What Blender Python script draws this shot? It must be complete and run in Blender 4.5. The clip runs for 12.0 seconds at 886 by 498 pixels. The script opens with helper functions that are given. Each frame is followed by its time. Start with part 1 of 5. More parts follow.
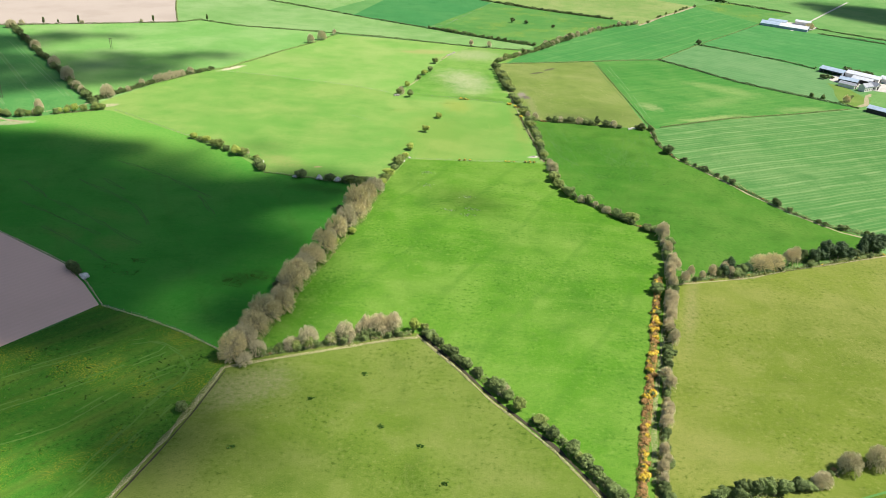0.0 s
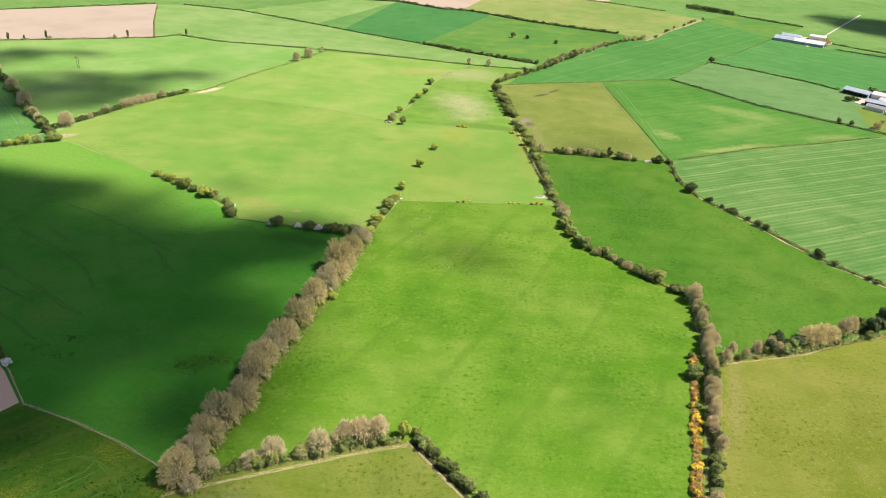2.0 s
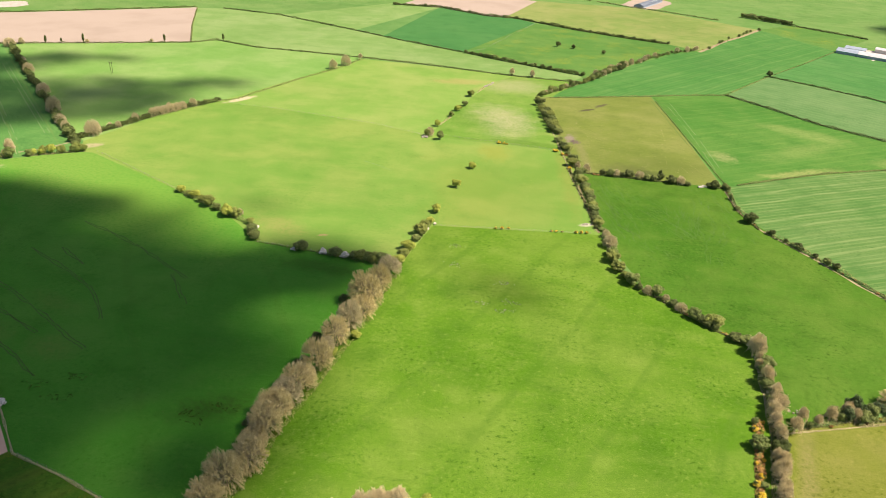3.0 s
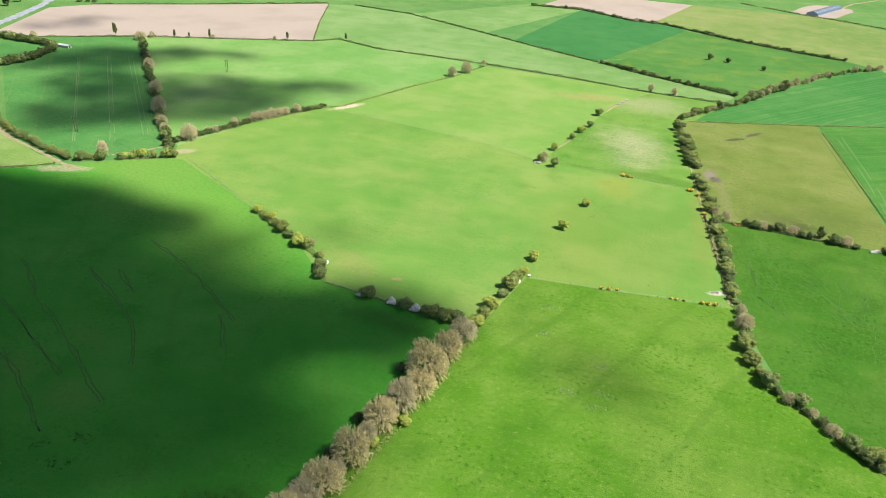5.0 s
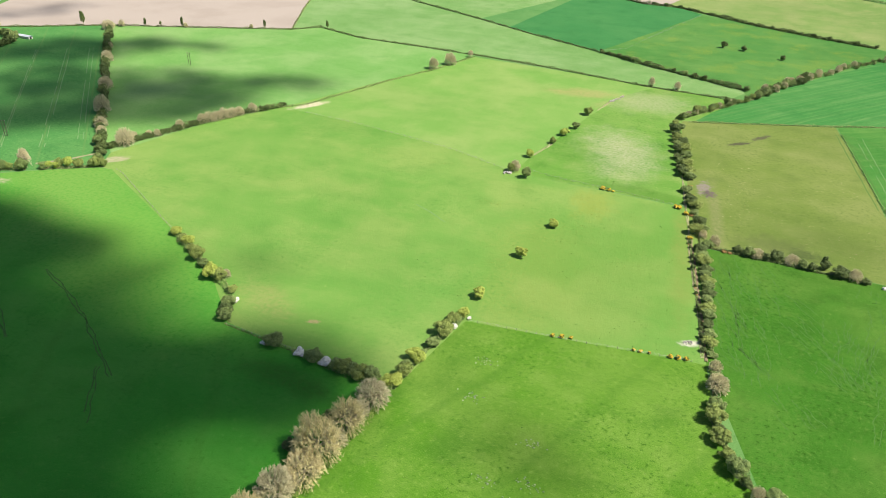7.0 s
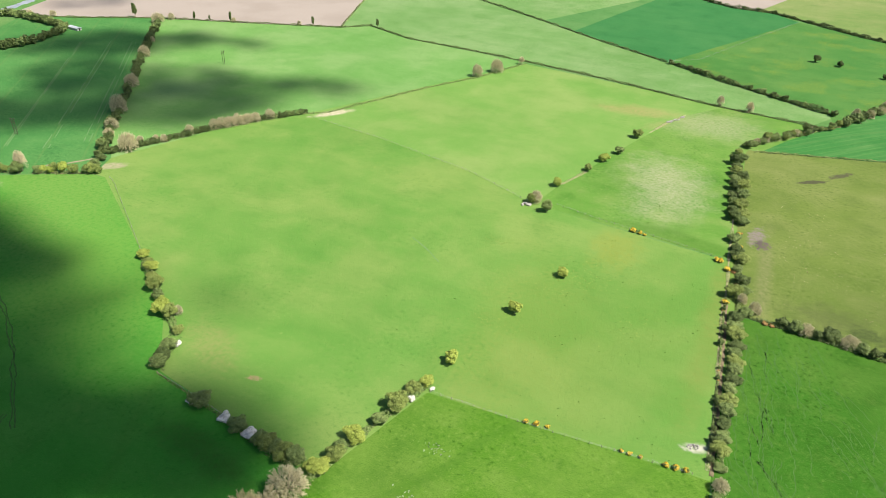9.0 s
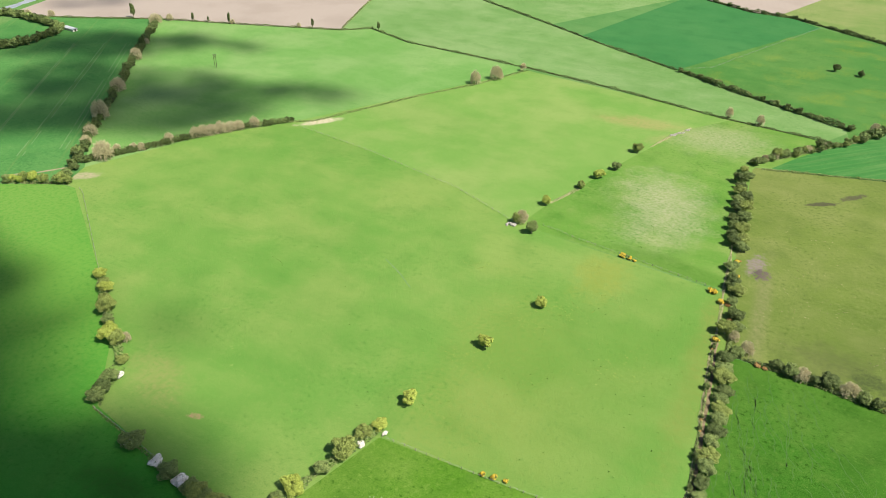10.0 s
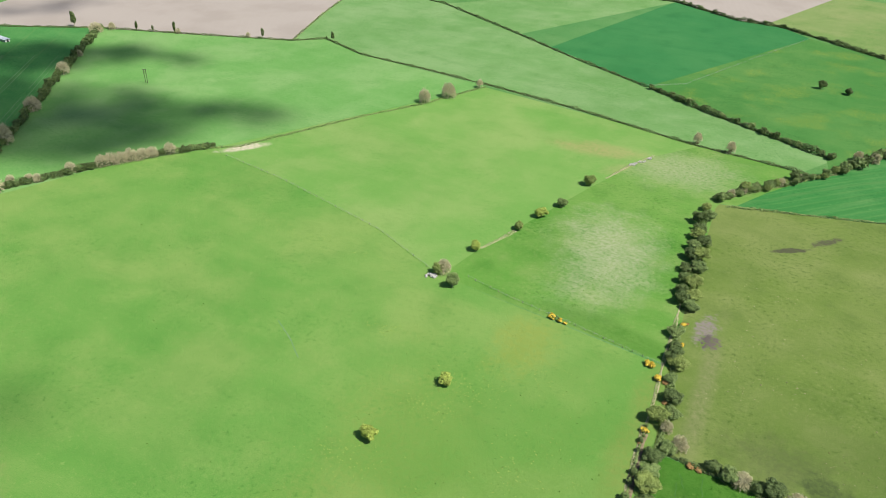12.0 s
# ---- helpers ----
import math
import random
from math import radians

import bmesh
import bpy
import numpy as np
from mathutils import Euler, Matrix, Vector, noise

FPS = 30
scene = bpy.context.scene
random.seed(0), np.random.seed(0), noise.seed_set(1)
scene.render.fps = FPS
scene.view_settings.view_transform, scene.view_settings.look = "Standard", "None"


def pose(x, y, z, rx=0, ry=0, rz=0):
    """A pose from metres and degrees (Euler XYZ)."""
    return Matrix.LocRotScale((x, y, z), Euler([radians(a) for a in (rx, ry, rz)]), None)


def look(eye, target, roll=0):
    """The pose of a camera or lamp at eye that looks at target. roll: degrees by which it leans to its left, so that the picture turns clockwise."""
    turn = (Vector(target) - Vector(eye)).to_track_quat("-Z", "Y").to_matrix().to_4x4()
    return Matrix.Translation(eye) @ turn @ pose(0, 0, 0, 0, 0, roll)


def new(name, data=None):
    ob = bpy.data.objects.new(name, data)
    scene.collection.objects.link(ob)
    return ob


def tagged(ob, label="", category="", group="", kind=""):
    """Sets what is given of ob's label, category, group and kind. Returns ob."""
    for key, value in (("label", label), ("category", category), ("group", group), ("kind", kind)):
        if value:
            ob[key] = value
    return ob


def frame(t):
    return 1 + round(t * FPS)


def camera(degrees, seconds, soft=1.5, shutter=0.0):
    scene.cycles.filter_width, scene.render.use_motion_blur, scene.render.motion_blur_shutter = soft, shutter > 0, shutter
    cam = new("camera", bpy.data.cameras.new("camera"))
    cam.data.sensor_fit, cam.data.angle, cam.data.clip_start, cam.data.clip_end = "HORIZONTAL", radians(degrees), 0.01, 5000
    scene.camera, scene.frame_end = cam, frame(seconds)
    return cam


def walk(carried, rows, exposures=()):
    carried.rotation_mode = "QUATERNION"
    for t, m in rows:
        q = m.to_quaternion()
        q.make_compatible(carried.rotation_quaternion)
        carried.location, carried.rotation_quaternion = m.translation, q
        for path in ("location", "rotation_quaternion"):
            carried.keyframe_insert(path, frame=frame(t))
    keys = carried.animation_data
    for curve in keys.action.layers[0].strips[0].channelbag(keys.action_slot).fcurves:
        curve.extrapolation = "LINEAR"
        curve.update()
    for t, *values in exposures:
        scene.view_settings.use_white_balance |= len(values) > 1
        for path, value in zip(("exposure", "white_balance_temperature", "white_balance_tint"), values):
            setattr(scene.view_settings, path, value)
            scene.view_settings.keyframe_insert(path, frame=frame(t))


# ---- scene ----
cam = camera(64.1, 12.0, 0.85)
METRES, EYE, TILT, LEAN, TURN = 400.0, 182.0, 0.0, 0.0, 0.0
ROWS = [
    (0.0, 0.0, 0.0, 0.0, 1.63, -28.81, -2.97),
    (0.5, -0.0012, 0.0372, -0.0007, 1.59, -28.66, -3.03),
    (1.0, -0.0024, 0.0759, -0.0013, 1.54, -28.54, -3.05),
    (1.5, -0.0037, 0.1176, -0.0024, 1.39, -28.46, -3.02),
    (2.0, -0.005, 0.1586, -0.0034, 1.34, -28.38, -3.15),
    (2.5, -0.0059, 0.2004, -0.0041, 2.63, -28.34, -3.21),
    (4.5, 0.0066, 0.3674, -0.0097, 13.31, -28.87, -2.9),
    (5.0, 0.0212, 0.41, -0.0103, 16.51, -29.36, -2.61),
    (5.5, 0.0377, 0.4527, -0.011, 17.8, -29.95, -2.38),
    (6.0, 0.0533, 0.493, -0.012, 17.77, -30.43, -2.17),
    (6.5, 0.0707, 0.5339, -0.0126, 17.9, -30.81, -1.96),
    (7.0, 0.0862, 0.5739, -0.0133, 18.94, -31.13, -1.76),
    (9.0, 0.1437, 0.7336, -0.0175, 27.03, -32.01, -1.24),
    (9.5, 0.1556, 0.7726, -0.0179, 28.32, -32.13, -1.18),
    (10.0, 0.1648, 0.8104, -0.0184, 29.15, -32.23, -1.14),
    (10.5, 0.1734, 0.8498, -0.019, 29.74, -32.33, -1.15),
    (11.0, 0.1813, 0.8883, -0.0189, 29.69, -32.43, -1.14),
    (11.5, 0.1889, 0.9285, -0.019, 29.7, -32.48, -1.07),
    (12.0, 0.1964, 0.9681, -0.0193, 29.81, -32.52, -1.05),
]
EXPOSURES = [(0.0, 0.72, 6400, 12), (1.2, 0.69, 6500, 12), (2.0, 0.67, 7200, 18), (2.7, 0.67, 7800, 23), (4.3, 0.64, 6700, 14), (6.0, 0.61, 6500, 12), (9.0, 0.53, 6400, 12), (10.5, 0.39, 6600, 12), (12.0, 0.29, 6000, 10)]
walk(cam, [(t, pose(0, 0, EYE, TILT, LEAN, TURN) @ pose(METRES * x, METRES * y, METRES * z, 90 + pitch, roll, yaw)) for t, x, y, z, yaw, pitch, roll in ROWS], EXPOSURES)

# ---------------------------------------------------------------- world, sun, exposure
SUN_HEIGHT, SUN_SIDE = 55.0, 92.0          # degrees above the horizon; clockwise from +y
world = bpy.data.worlds.new("sky")
scene.world = world
world.use_nodes = True
sky = world.node_tree.nodes.new("ShaderNodeTexSky")
sky.sky_type, sky.sun_disc = "NISHITA", False
sky.sun_elevation, sky.sun_rotation = radians(SUN_HEIGHT), radians(SUN_SIDE)
world.node_tree.links.new(sky.outputs[0], world.node_tree.nodes["Background"].inputs[0])
world.node_tree.nodes["Background"].inputs[1].default_value = 0.063
TO_SUN = Vector((math.sin(radians(SUN_SIDE)) * math.cos(radians(SUN_HEIGHT)),
                 math.cos(radians(SUN_SIDE)) * math.cos(radians(SUN_HEIGHT)), math.sin(radians(SUN_HEIGHT))))
lamp = bpy.data.lights.new("sun", "SUN")
lamp.energy, lamp.angle, lamp.color = 5.0, radians(0.8), (1.0, 0.92, 0.78)
sun = new("sun", lamp)
sun.matrix_world = look(TO_SUN * 3000, (0, 0, 0))


# ---------------------------------------------------------------- materials
RNG = np.random.default_rng(7)


class Nodes:
    """A small writer of node trees."""

    def __init__(self, name):
        self.mat = bpy.data.materials.new(name)
        self.mat.use_nodes = True
        self.tree = self.mat.node_tree
        self.bsdf = self.tree.nodes["Principled BSDF"]

    def add(self, kind, **values):
        node = self.tree.nodes.new(kind)
        for key, value in values.items():
            if key in node.inputs:
                self.put(node.inputs[key], value)
        return node

    def put(self, socket, value):
        if isinstance(value, bpy.types.NodeSocket):
            self.tree.links.new(value, socket)
        else:
            socket.default_value = value

    def math(self, op, a, b=0.0, c=0.0, clamp=False):
        node = self.tree.nodes.new("ShaderNodeMath")
        node.operation, node.use_clamp = op, clamp
        for socket, value in zip(node.inputs, (a, b, c)):
            self.put(socket, value)
        return node.outputs[0]

    def place(self):
        return self.tree.nodes.new("ShaderNodeTexCoord").outputs["Object"]

    def noise(self, vector, scale, detail=4.0, rough=0.55, twist=0.0):
        node = self.add("ShaderNodeTexNoise", Vector=vector, Scale=scale, Detail=detail, Roughness=rough, Distortion=twist)
        return node.outputs["Fac"]

    def ramp(self, value, low, high):
        node = self.add("ShaderNodeMapRange", Value=value)
        node.inputs["From Min"].default_value, node.inputs["From Max"].default_value = low, high
        node.interpolation_type = "SMOOTHSTEP"
        return node.outputs["Result"]

    def mix(self, factor, a, b):
        node = self.tree.nodes.new("ShaderNodeMix")
        node.data_type = "RGBA"
        self.put(node.inputs[0], factor)
        for socket, value in ((node.inputs[6], a), (node.inputs[7], b)):
            self.put(socket, value if isinstance(value, bpy.types.NodeSocket) else (*value, 1.0))
        return node.outputs[2]

    def bump(self, height, strength, distance):
        node = self.add("ShaderNodeBump", Height=height, Strength=strength, Distance=distance)
        self.put(self.bsdf.inputs["Normal"], node.outputs[0])

    def spot(self, place, x, y, rx, ry, turn, ragged, soft):
        """A ragged patch: 1 inside, 0 outside."""
        node = self.tree.nodes.new("ShaderNodeMapping")
        node.vector_type = "TEXTURE"
        self.put(node.inputs["Vector"], place)
        node.inputs["Location"].default_value = (x, y, 0)
        node.inputs["Rotation"].default_value = (0, 0, radians(turn))
        node.inputs["Scale"].default_value = (rx, ry, 1)
        away = self.tree.nodes.new("ShaderNodeVectorMath")
        away.operation = "LENGTH"
        self.put(away.inputs[0], node.outputs[0])
        wobble = self.math("MULTIPLY_ADD", self.noise(place, 2.2 / max(rx, ry), 6, 0.68), 2.0 * ragged, -ragged)
        far = self.math("ADD", away.outputs["Value"], wobble)
        return self.math("SUBTRACT", 1.0, self.ramp(far, 1.0 - soft, 1.0 + soft))

    def done(self, color, rough=0.8, spec=0.3):
        self.put(self.bsdf.inputs["Base Color"], color)
        self.put(self.bsdf.inputs["Roughness"], rough)
        self.bsdf.inputs["Specular IOR Level"].default_value = spec
        return self.mat


def tint(c, k):
    return tuple(min(1.0, v * k) for v in c)


def pasture(name, green, dry, dark, drying=0.5, lines=(), spots=(), flowers=0.0, speck=0.5, patch=1.0):
    """Grassland. lines: (turn, period, width, strength, colour); spots: (x, y, rx, ry, turn, ragged, soft, strength, colour)."""
    n = Nodes(name)
    p = n.place()
    vast = n.noise(p, 0.0065, 4, 0.55)
    big = n.noise(p, 0.016, 4, 0.6)
    mid = n.noise(p, 0.05, 6, 0.65)
    clump = n.noise(p, 0.20, 6, 0.68)
    fine = n.noise(p, 0.55, 5, 0.7)
    tuft = n.noise(p, 0.55, 5, 0.68)
    rough = n.noise(p, 0.028, 4, 0.6)
    m = n.tree.nodes.new("ShaderNodeMapping")
    n.put(m.inputs["Vector"], p)
    m.inputs["Rotation"].default_value = (0, 0, radians(35))
    m.inputs["Scale"].default_value = (0.25, 1.0, 1.0)
    streak = n.noise(m.outputs[0], 0.10, 5, 0.6)
    grain = n.noise(p, 2.4, 3, 0.75)
    c = n.mix(n.math("MULTIPLY", n.ramp(big, 0.40, 0.68), drying), green, dry)
    c = n.mix(n.math("MULTIPLY", n.ramp(vast, 0.46, 0.66), patch * (0.6 * drying)), c, tint(dry, 1.06))
    c = n.mix(n.math("MULTIPLY", n.ramp(vast, 0.52, 0.32), patch * (0.45)), c, dark)
    c = n.mix(n.math("MULTIPLY", n.ramp(mid, 0.50, 0.72), patch * (drying * 0.9)), c, tint(dry, 1.05))
    c = n.mix(n.math("MULTIPLY", n.ramp(mid, 0.50, 0.28), patch * (0.65)), c, dark)
    c = n.mix(n.math("MULTIPLY", n.ramp(streak, 0.50, 0.72), patch * (0.30 * drying + 0.08)), c, dry)
    c = n.mix(n.math("MULTIPLY", n.ramp(streak, 0.48, 0.28), patch * (0.24)), c, dark)
    c = n.mix(n.math("MULTIPLY", n.ramp(clump, 0.50, 0.74), 0.20 + 0.25 * speck), c, dark)
    c = n.mix(n.math("MULTIPLY", n.ramp(clump, 0.48, 0.28), 0.20 + 0.25 * speck), c, dry)
    coarse = n.ramp(rough, 0.40, 0.62)
    patchy = n.math("MULTIPLY_ADD", coarse, 0.6 * speck, 0.40 * speck)
    c = n.mix(n.math("MULTIPLY", n.ramp(fine, 0.52, 0.66), patchy), c, tint(dark, 0.9))
    c = n.mix(n.math("MULTIPLY", n.ramp(fine, 0.47, 0.33), patchy), c, tint(dry, 1.08))
    c = n.mix(n.math("MULTIPLY", n.ramp(grain, 0.50, 0.70), 0.25 + 0.6 * speck), c, tint(dark, 0.7))
    c = n.mix(n.math("MULTIPLY", n.ramp(grain, 0.48, 0.28), 0.25 + 0.5 * speck), c, tint(dry, 1.2))
    c = n.mix(n.math("MULTIPLY", n.math("MULTIPLY", n.ramp(tuft, 0.56, 0.66), coarse), 0.10 + 0.85 * speck), c, tint(dark, 0.6))
    c = n.mix(n.math("MULTIPLY", n.math("MULTIPLY", n.ramp(tuft, 0.42, 0.30), n.ramp(rough, 0.58, 0.38)), 0.15 + 0.65 * speck), c, tint(dry, 1.25))
    for turn, period, width, strength, colour, *wild in lines:
        m = n.tree.nodes.new("ShaderNodeMapping")
        n.put(m.inputs["Vector"], p)
        m.inputs["Rotation"].default_value = (0, 0, radians(90 - turn))
        wave = n.add("ShaderNodeTexWave", Vector=m.outputs[0], Scale=0.314 / period, Distortion=wild[0] if wild else 1.2, Detail=3.0)
        wave.inputs["Detail Scale"].default_value = 0.05 * period
        band = n.ramp(wave.outputs["Fac"], 1.0 - width, 1.0)
        band = n.math("MULTIPLY", band, n.math("MULTIPLY", n.ramp(mid, 0.25, 0.6), strength))
        c = n.mix(band, c, colour)
    if flowers:
        dots = n.noise(p, 1.5, 2, 0.8)
        area = n.ramp(n.noise(p, 0.03, 3), 0.48, 0.66)
        c = n.mix(n.math("MULTIPLY", n.math("MULTIPLY", n.ramp(dots, 0.5, 0.62), area), flowers), c, (0.42, 0.36, 0.03))
    for x, y, rx, ry, turn, ragged, soft, strength, colour in spots:
        s = n.spot(p, x, y, rx, ry, turn, ragged, soft)
        broken = n.math("MULTIPLY_ADD", n.ramp(fine, 0.66, 0.36), 0.6, 0.4)
        c = n.mix(n.math("MULTIPLY", n.math("MULTIPLY", s, broken), strength), c, colour)
    n.bump(n.math("ADD", n.math("MULTIPLY", fine, 0.7), n.math("MULTIPLY", grain, 0.3)), 0.6, 0.6)
    return n.done(c, 0.9, 0.05)


def soil(name, base, dark, turn):
    n = Nodes(name)
    p = n.place()
    m = n.tree.nodes.new("ShaderNodeMapping")
    n.put(m.inputs["Vector"], p)
    m.inputs["Rotation"].default_value = (0, 0, radians(90 - turn))
    wave = n.add("ShaderNodeTexWave", Vector=m.outputs[0], Scale=0.314 / 3.0, Distortion=1.5, Detail=2.0).outputs["Fac"]
    big, fine = n.noise(p, 0.02, 4), n.noise(p, 1.2, 5, 0.7)
    c = n.mix(n.math("MULTIPLY", n.ramp(big, 0.42, 0.7), 0.45), base, dark)
    c = n.mix(n.math("MULTIPLY", wave, 0.16), c, dark)
    c = n.mix(n.math("MULTIPLY", n.ramp(fine, 0.5, 0.75), 0.35), c, dark)
    n.bump(fine, 0.5, 0.25)
    return n.done(c, 0.95, 0.1)


def foliage(name, light, dark, shade=0.5):
    """Leaves: one tone per clump, another per plant."""
    n = Nodes(name)
    island = n.tree.nodes.new("ShaderNodeNewGeometry").outputs["Random Per Island"]
    plant = n.tree.nodes.new("ShaderNodeObjectInfo").outputs["Random"]
    c = n.mix(island, dark, light)
    c = n.mix(n.math("MULTIPLY", plant, shade), c, tint(dark, 1.2))
    n.bsdf.inputs["Subsurface Weight"].default_value = 0.0
    return n.done(c, 0.65, 0.25)


def plain(name, base, second, scale, rough=0.8, bump=0.2, metal=0.0, spec=0.3):
    n = Nodes(name)
    p = n.place()
    a, b = n.noise(p, scale, 5, 0.65), n.noise(p, scale * 7, 4, 0.6)
    c = n.mix(n.ramp(a, 0.35, 0.7), base, second)
    c = n.mix(n.math("MULTIPLY", n.ramp(b, 0.5, 0.8), 0.3), c, tint(second, 0.75))
    n.bump(b, bump, 0.05)
    n.bsdf.inputs["Metallic"].default_value = metal
    return n.done(c, rough, spec)


G1, D1, K1 = (0.092, 0.225, 0.060), (0.160, 0.270, 0.095), (0.060, 0.175, 0.042)
SOIL_PALE, MUD = (0.40, 0.34, 0.25), (0.20, 0.16, 0.13)
M_DEFAULT = pasture("pasture", G1, D1, K1, 0.6)
M_CENTRAL = pasture("meadow", (0.0722, 0.198, 0.0141), (0.165, 0.265, 0.0520), (0.0300, 0.1188, 0.008), 0.55, speck=0.5,
                    lines=((62, 38, 0.04, 0.3, (0.05, 0.14, 0.015)),))
M_NEAR = pasture("rough_meadow", (0.096, 0.160, 0.0190), (0.172, 0.205, 0.0560), (0.048, 0.102, 0.0090), 0.7, speck=0.55,
                 spots=((-72, 212, 16, 9, 30, 0.8, 0.6, 0.45, (0.24, 0.22, 0.14)),))
M_LOWLEFT = pasture("ungrazed_meadow", (0.038, 0.160, 0.015), (0.092, 0.178, 0.024), (0.022, 0.095, 0.010), 0.5, flowers=0.6, speck=0.8,
                    lines=((48, 14, 0.5, 0.25, (0.15, 0.19, 0.035)), (48, 5, 0.3, 0.3, (0.05, 0.10, 0.015))))
# base green tuned to cloud shade; two paler spots paint the sunlit grass near the hub
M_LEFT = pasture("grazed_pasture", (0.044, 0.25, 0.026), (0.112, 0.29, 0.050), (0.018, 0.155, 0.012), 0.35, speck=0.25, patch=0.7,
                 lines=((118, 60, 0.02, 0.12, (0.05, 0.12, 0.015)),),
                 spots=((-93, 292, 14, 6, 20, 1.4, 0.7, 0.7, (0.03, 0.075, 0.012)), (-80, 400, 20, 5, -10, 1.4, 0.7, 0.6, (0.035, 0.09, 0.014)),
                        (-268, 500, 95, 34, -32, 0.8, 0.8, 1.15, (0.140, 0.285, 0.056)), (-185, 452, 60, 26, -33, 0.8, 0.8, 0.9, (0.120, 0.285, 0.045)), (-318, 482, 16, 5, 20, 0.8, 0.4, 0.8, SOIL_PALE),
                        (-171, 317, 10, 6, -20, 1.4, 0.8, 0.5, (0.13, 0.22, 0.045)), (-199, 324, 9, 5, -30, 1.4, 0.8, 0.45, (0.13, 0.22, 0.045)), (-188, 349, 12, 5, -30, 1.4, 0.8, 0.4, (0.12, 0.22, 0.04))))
M_MIDDLE = pasture("reseeded_pasture", (0.118, 0.266, 0.050), (0.228, 0.315, 0.088), (0.062, 0.196, 0.030), 0.62, speck=0.2, patch=0.6,
                   spots=((-112, 441, 15, 8, -25, 0.9, 0.7, 0.5, (0.27, 0.25, 0.10)), (-86, 434, 2.4, 1.2, 20, 0.9, 0.5, 0.9, (0.34, 0.24, 0.14)), (-10, 500, 24, 60, 10, 0.9, 0.7, 0.35, (0.22, 0.25, 0.06)),
                          (61, 475.6, 3.9, 2.0, 20, 0.9, 0.5, 0.95, (0.56, 0.53, 0.47)), (-270, 532, 9, 4, 40, 0.6, 0.4, 0.8, SOIL_PALE),
                          (5, 585, 10, 16, 0, 1.2, 0.6, 0.5, (0.26, 0.27, 0.05)), (56, 560, 6, 60, 0, 1.0, 0.6, 0.5, (0.22, 0.22, 0.06)), (28, 520, 34, 58, 0, 0.9, 0.95, 0.55, (0.105, 0.215, 0.036)),
                          (-213, 656, 9, 3, 55, 0.6, 0.4, 0.7, (0.55, 0.48, 0.38))))
M_UPPER = pasture("upper_pasture", (0.145, 0.295, 0.0625), (0.258, 0.34, 0.112), (0.095, 0.235, 0.042), 0.6, speck=0.15, patch=0.5,
                  spots=((-32, 770, 22, 9, 10, 0.9, 0.6, 0.55, (0.36, 0.27, 0.13)), (-8, 752, 14, 6, 40, 0.9, 0.6, 0.4, (0.34, 0.28, 0.14)),
                         (-208, 662, 12, 4, 55, 0.6, 0.4, 0.9, (0.60, 0.50, 0.40))))
M_HILL = pasture("bare_topped_pasture", (0.108, 0.255, 0.040), (0.230, 0.310, 0.095), (0.052, 0.170, 0.020), 0.5, speck=0.35,
                 spots=((6, 676, 17, 20, 10, 1.3, 0.95, 0.75, (0.33, 0.35, 0.21)), (17, 648, 15, 24, -10, 1.3, 0.95, 0.7, (0.33, 0.35, 0.21)), (20, 768, 28, 20, 10, 0.9, 0.8, 0.8, (0.30, 0.33, 0.18)),
                        (30, 608, 26, 7, -8, 0.5, 0.4, 0.6, (0.045, 0.150, 0.014))))
M_SHEEP = pasture("sheep_pasture", (0.136, 0.302, 0.076), (0.235, 0.360, 0.138), (0.080, 0.232, 0.044), 0.6, speck=0.3, patch=0.6)
M_TRAM = pasture("spring_cereal", (0.0635, 0.2117, 0.0541), (0.1376, 0.2822, 0.0866), (0.0371, 0.1529, 0.0392), 0.3,
                 lines=((129, 24, 0.012, 0.35, (0.14, 0.22, 0.07), 0.4),))
# pale field with extra blue: distance haze is put into its colour
M_STRIP = pasture("pale_pasture", (0.1426, 0.2793, 0.0856), (0.2186, 0.3283, 0.1391), (0.0951, 0.2205, 0.0535), 0.6)
M_BLUE = pasture("young_cereal", (0.0403, 0.1751, 0.0519), (0.0706, 0.2077, 0.0652), (0.0265, 0.1321, 0.0385), 0.3, speck=0.25)
M_MIDGREEN = pasture("young_ley", (0.080, 0.215, 0.062), (0.130, 0.250, 0.085), (0.055, 0.175, 0.045), 0.4, speck=0.25)
M_OLIVE = pasture("buttercup_pasture", (0.062, 0.190, 0.042), (0.112, 0.225, 0.058), (0.042, 0.145, 0.030), 0.55, flowers=0.4)
M_DRYLEY = pasture("dry_stubble_ley", (0.165, 0.280, 0.075), (0.260, 0.320, 0.130), (0.110, 0.220, 0.045), 0.6)
M_LAWN = pasture("farm_paddock", (0.105, 0.195, 0.035), (0.170, 0.225, 0.065), (0.065, 0.145, 0.022), 0.6)
M_FAR = pasture("distant_pasture", (0.150, 0.245, 0.068), (0.240, 0.275, 0.110), (0.105, 0.200, 0.048), 0.7)
M_ROWS = pasture("silage_meadow", (0.0430, 0.1850, 0.0420), (0.0930, 0.2280, 0.0680), (0.0290, 0.142, 0.034), 0.35,
                 lines=((47, 5, 0.30, 0.24, (0.14, 0.26, 0.08), 1.8), (47, 17, 0.14, 0.2, (0.17, 0.28, 0.10), 2.5), (47, 11, 0.2, 0.3, (0.028, 0.14, 0.03), 2.0)))
M_DRILLED = pasture("drilled_cereal", (0.0468, 0.1947, 0.0513), (0.1003, 0.2375, 0.0821), (0.0318, 0.152, 0.041), 0.35,
                    lines=((-36, 9, 0.28, 0.25, (0.10, 0.23, 0.08), 3.0), (-36, 23, 0.2, 0.35, (0.028, 0.135, 0.036), 4.0)))
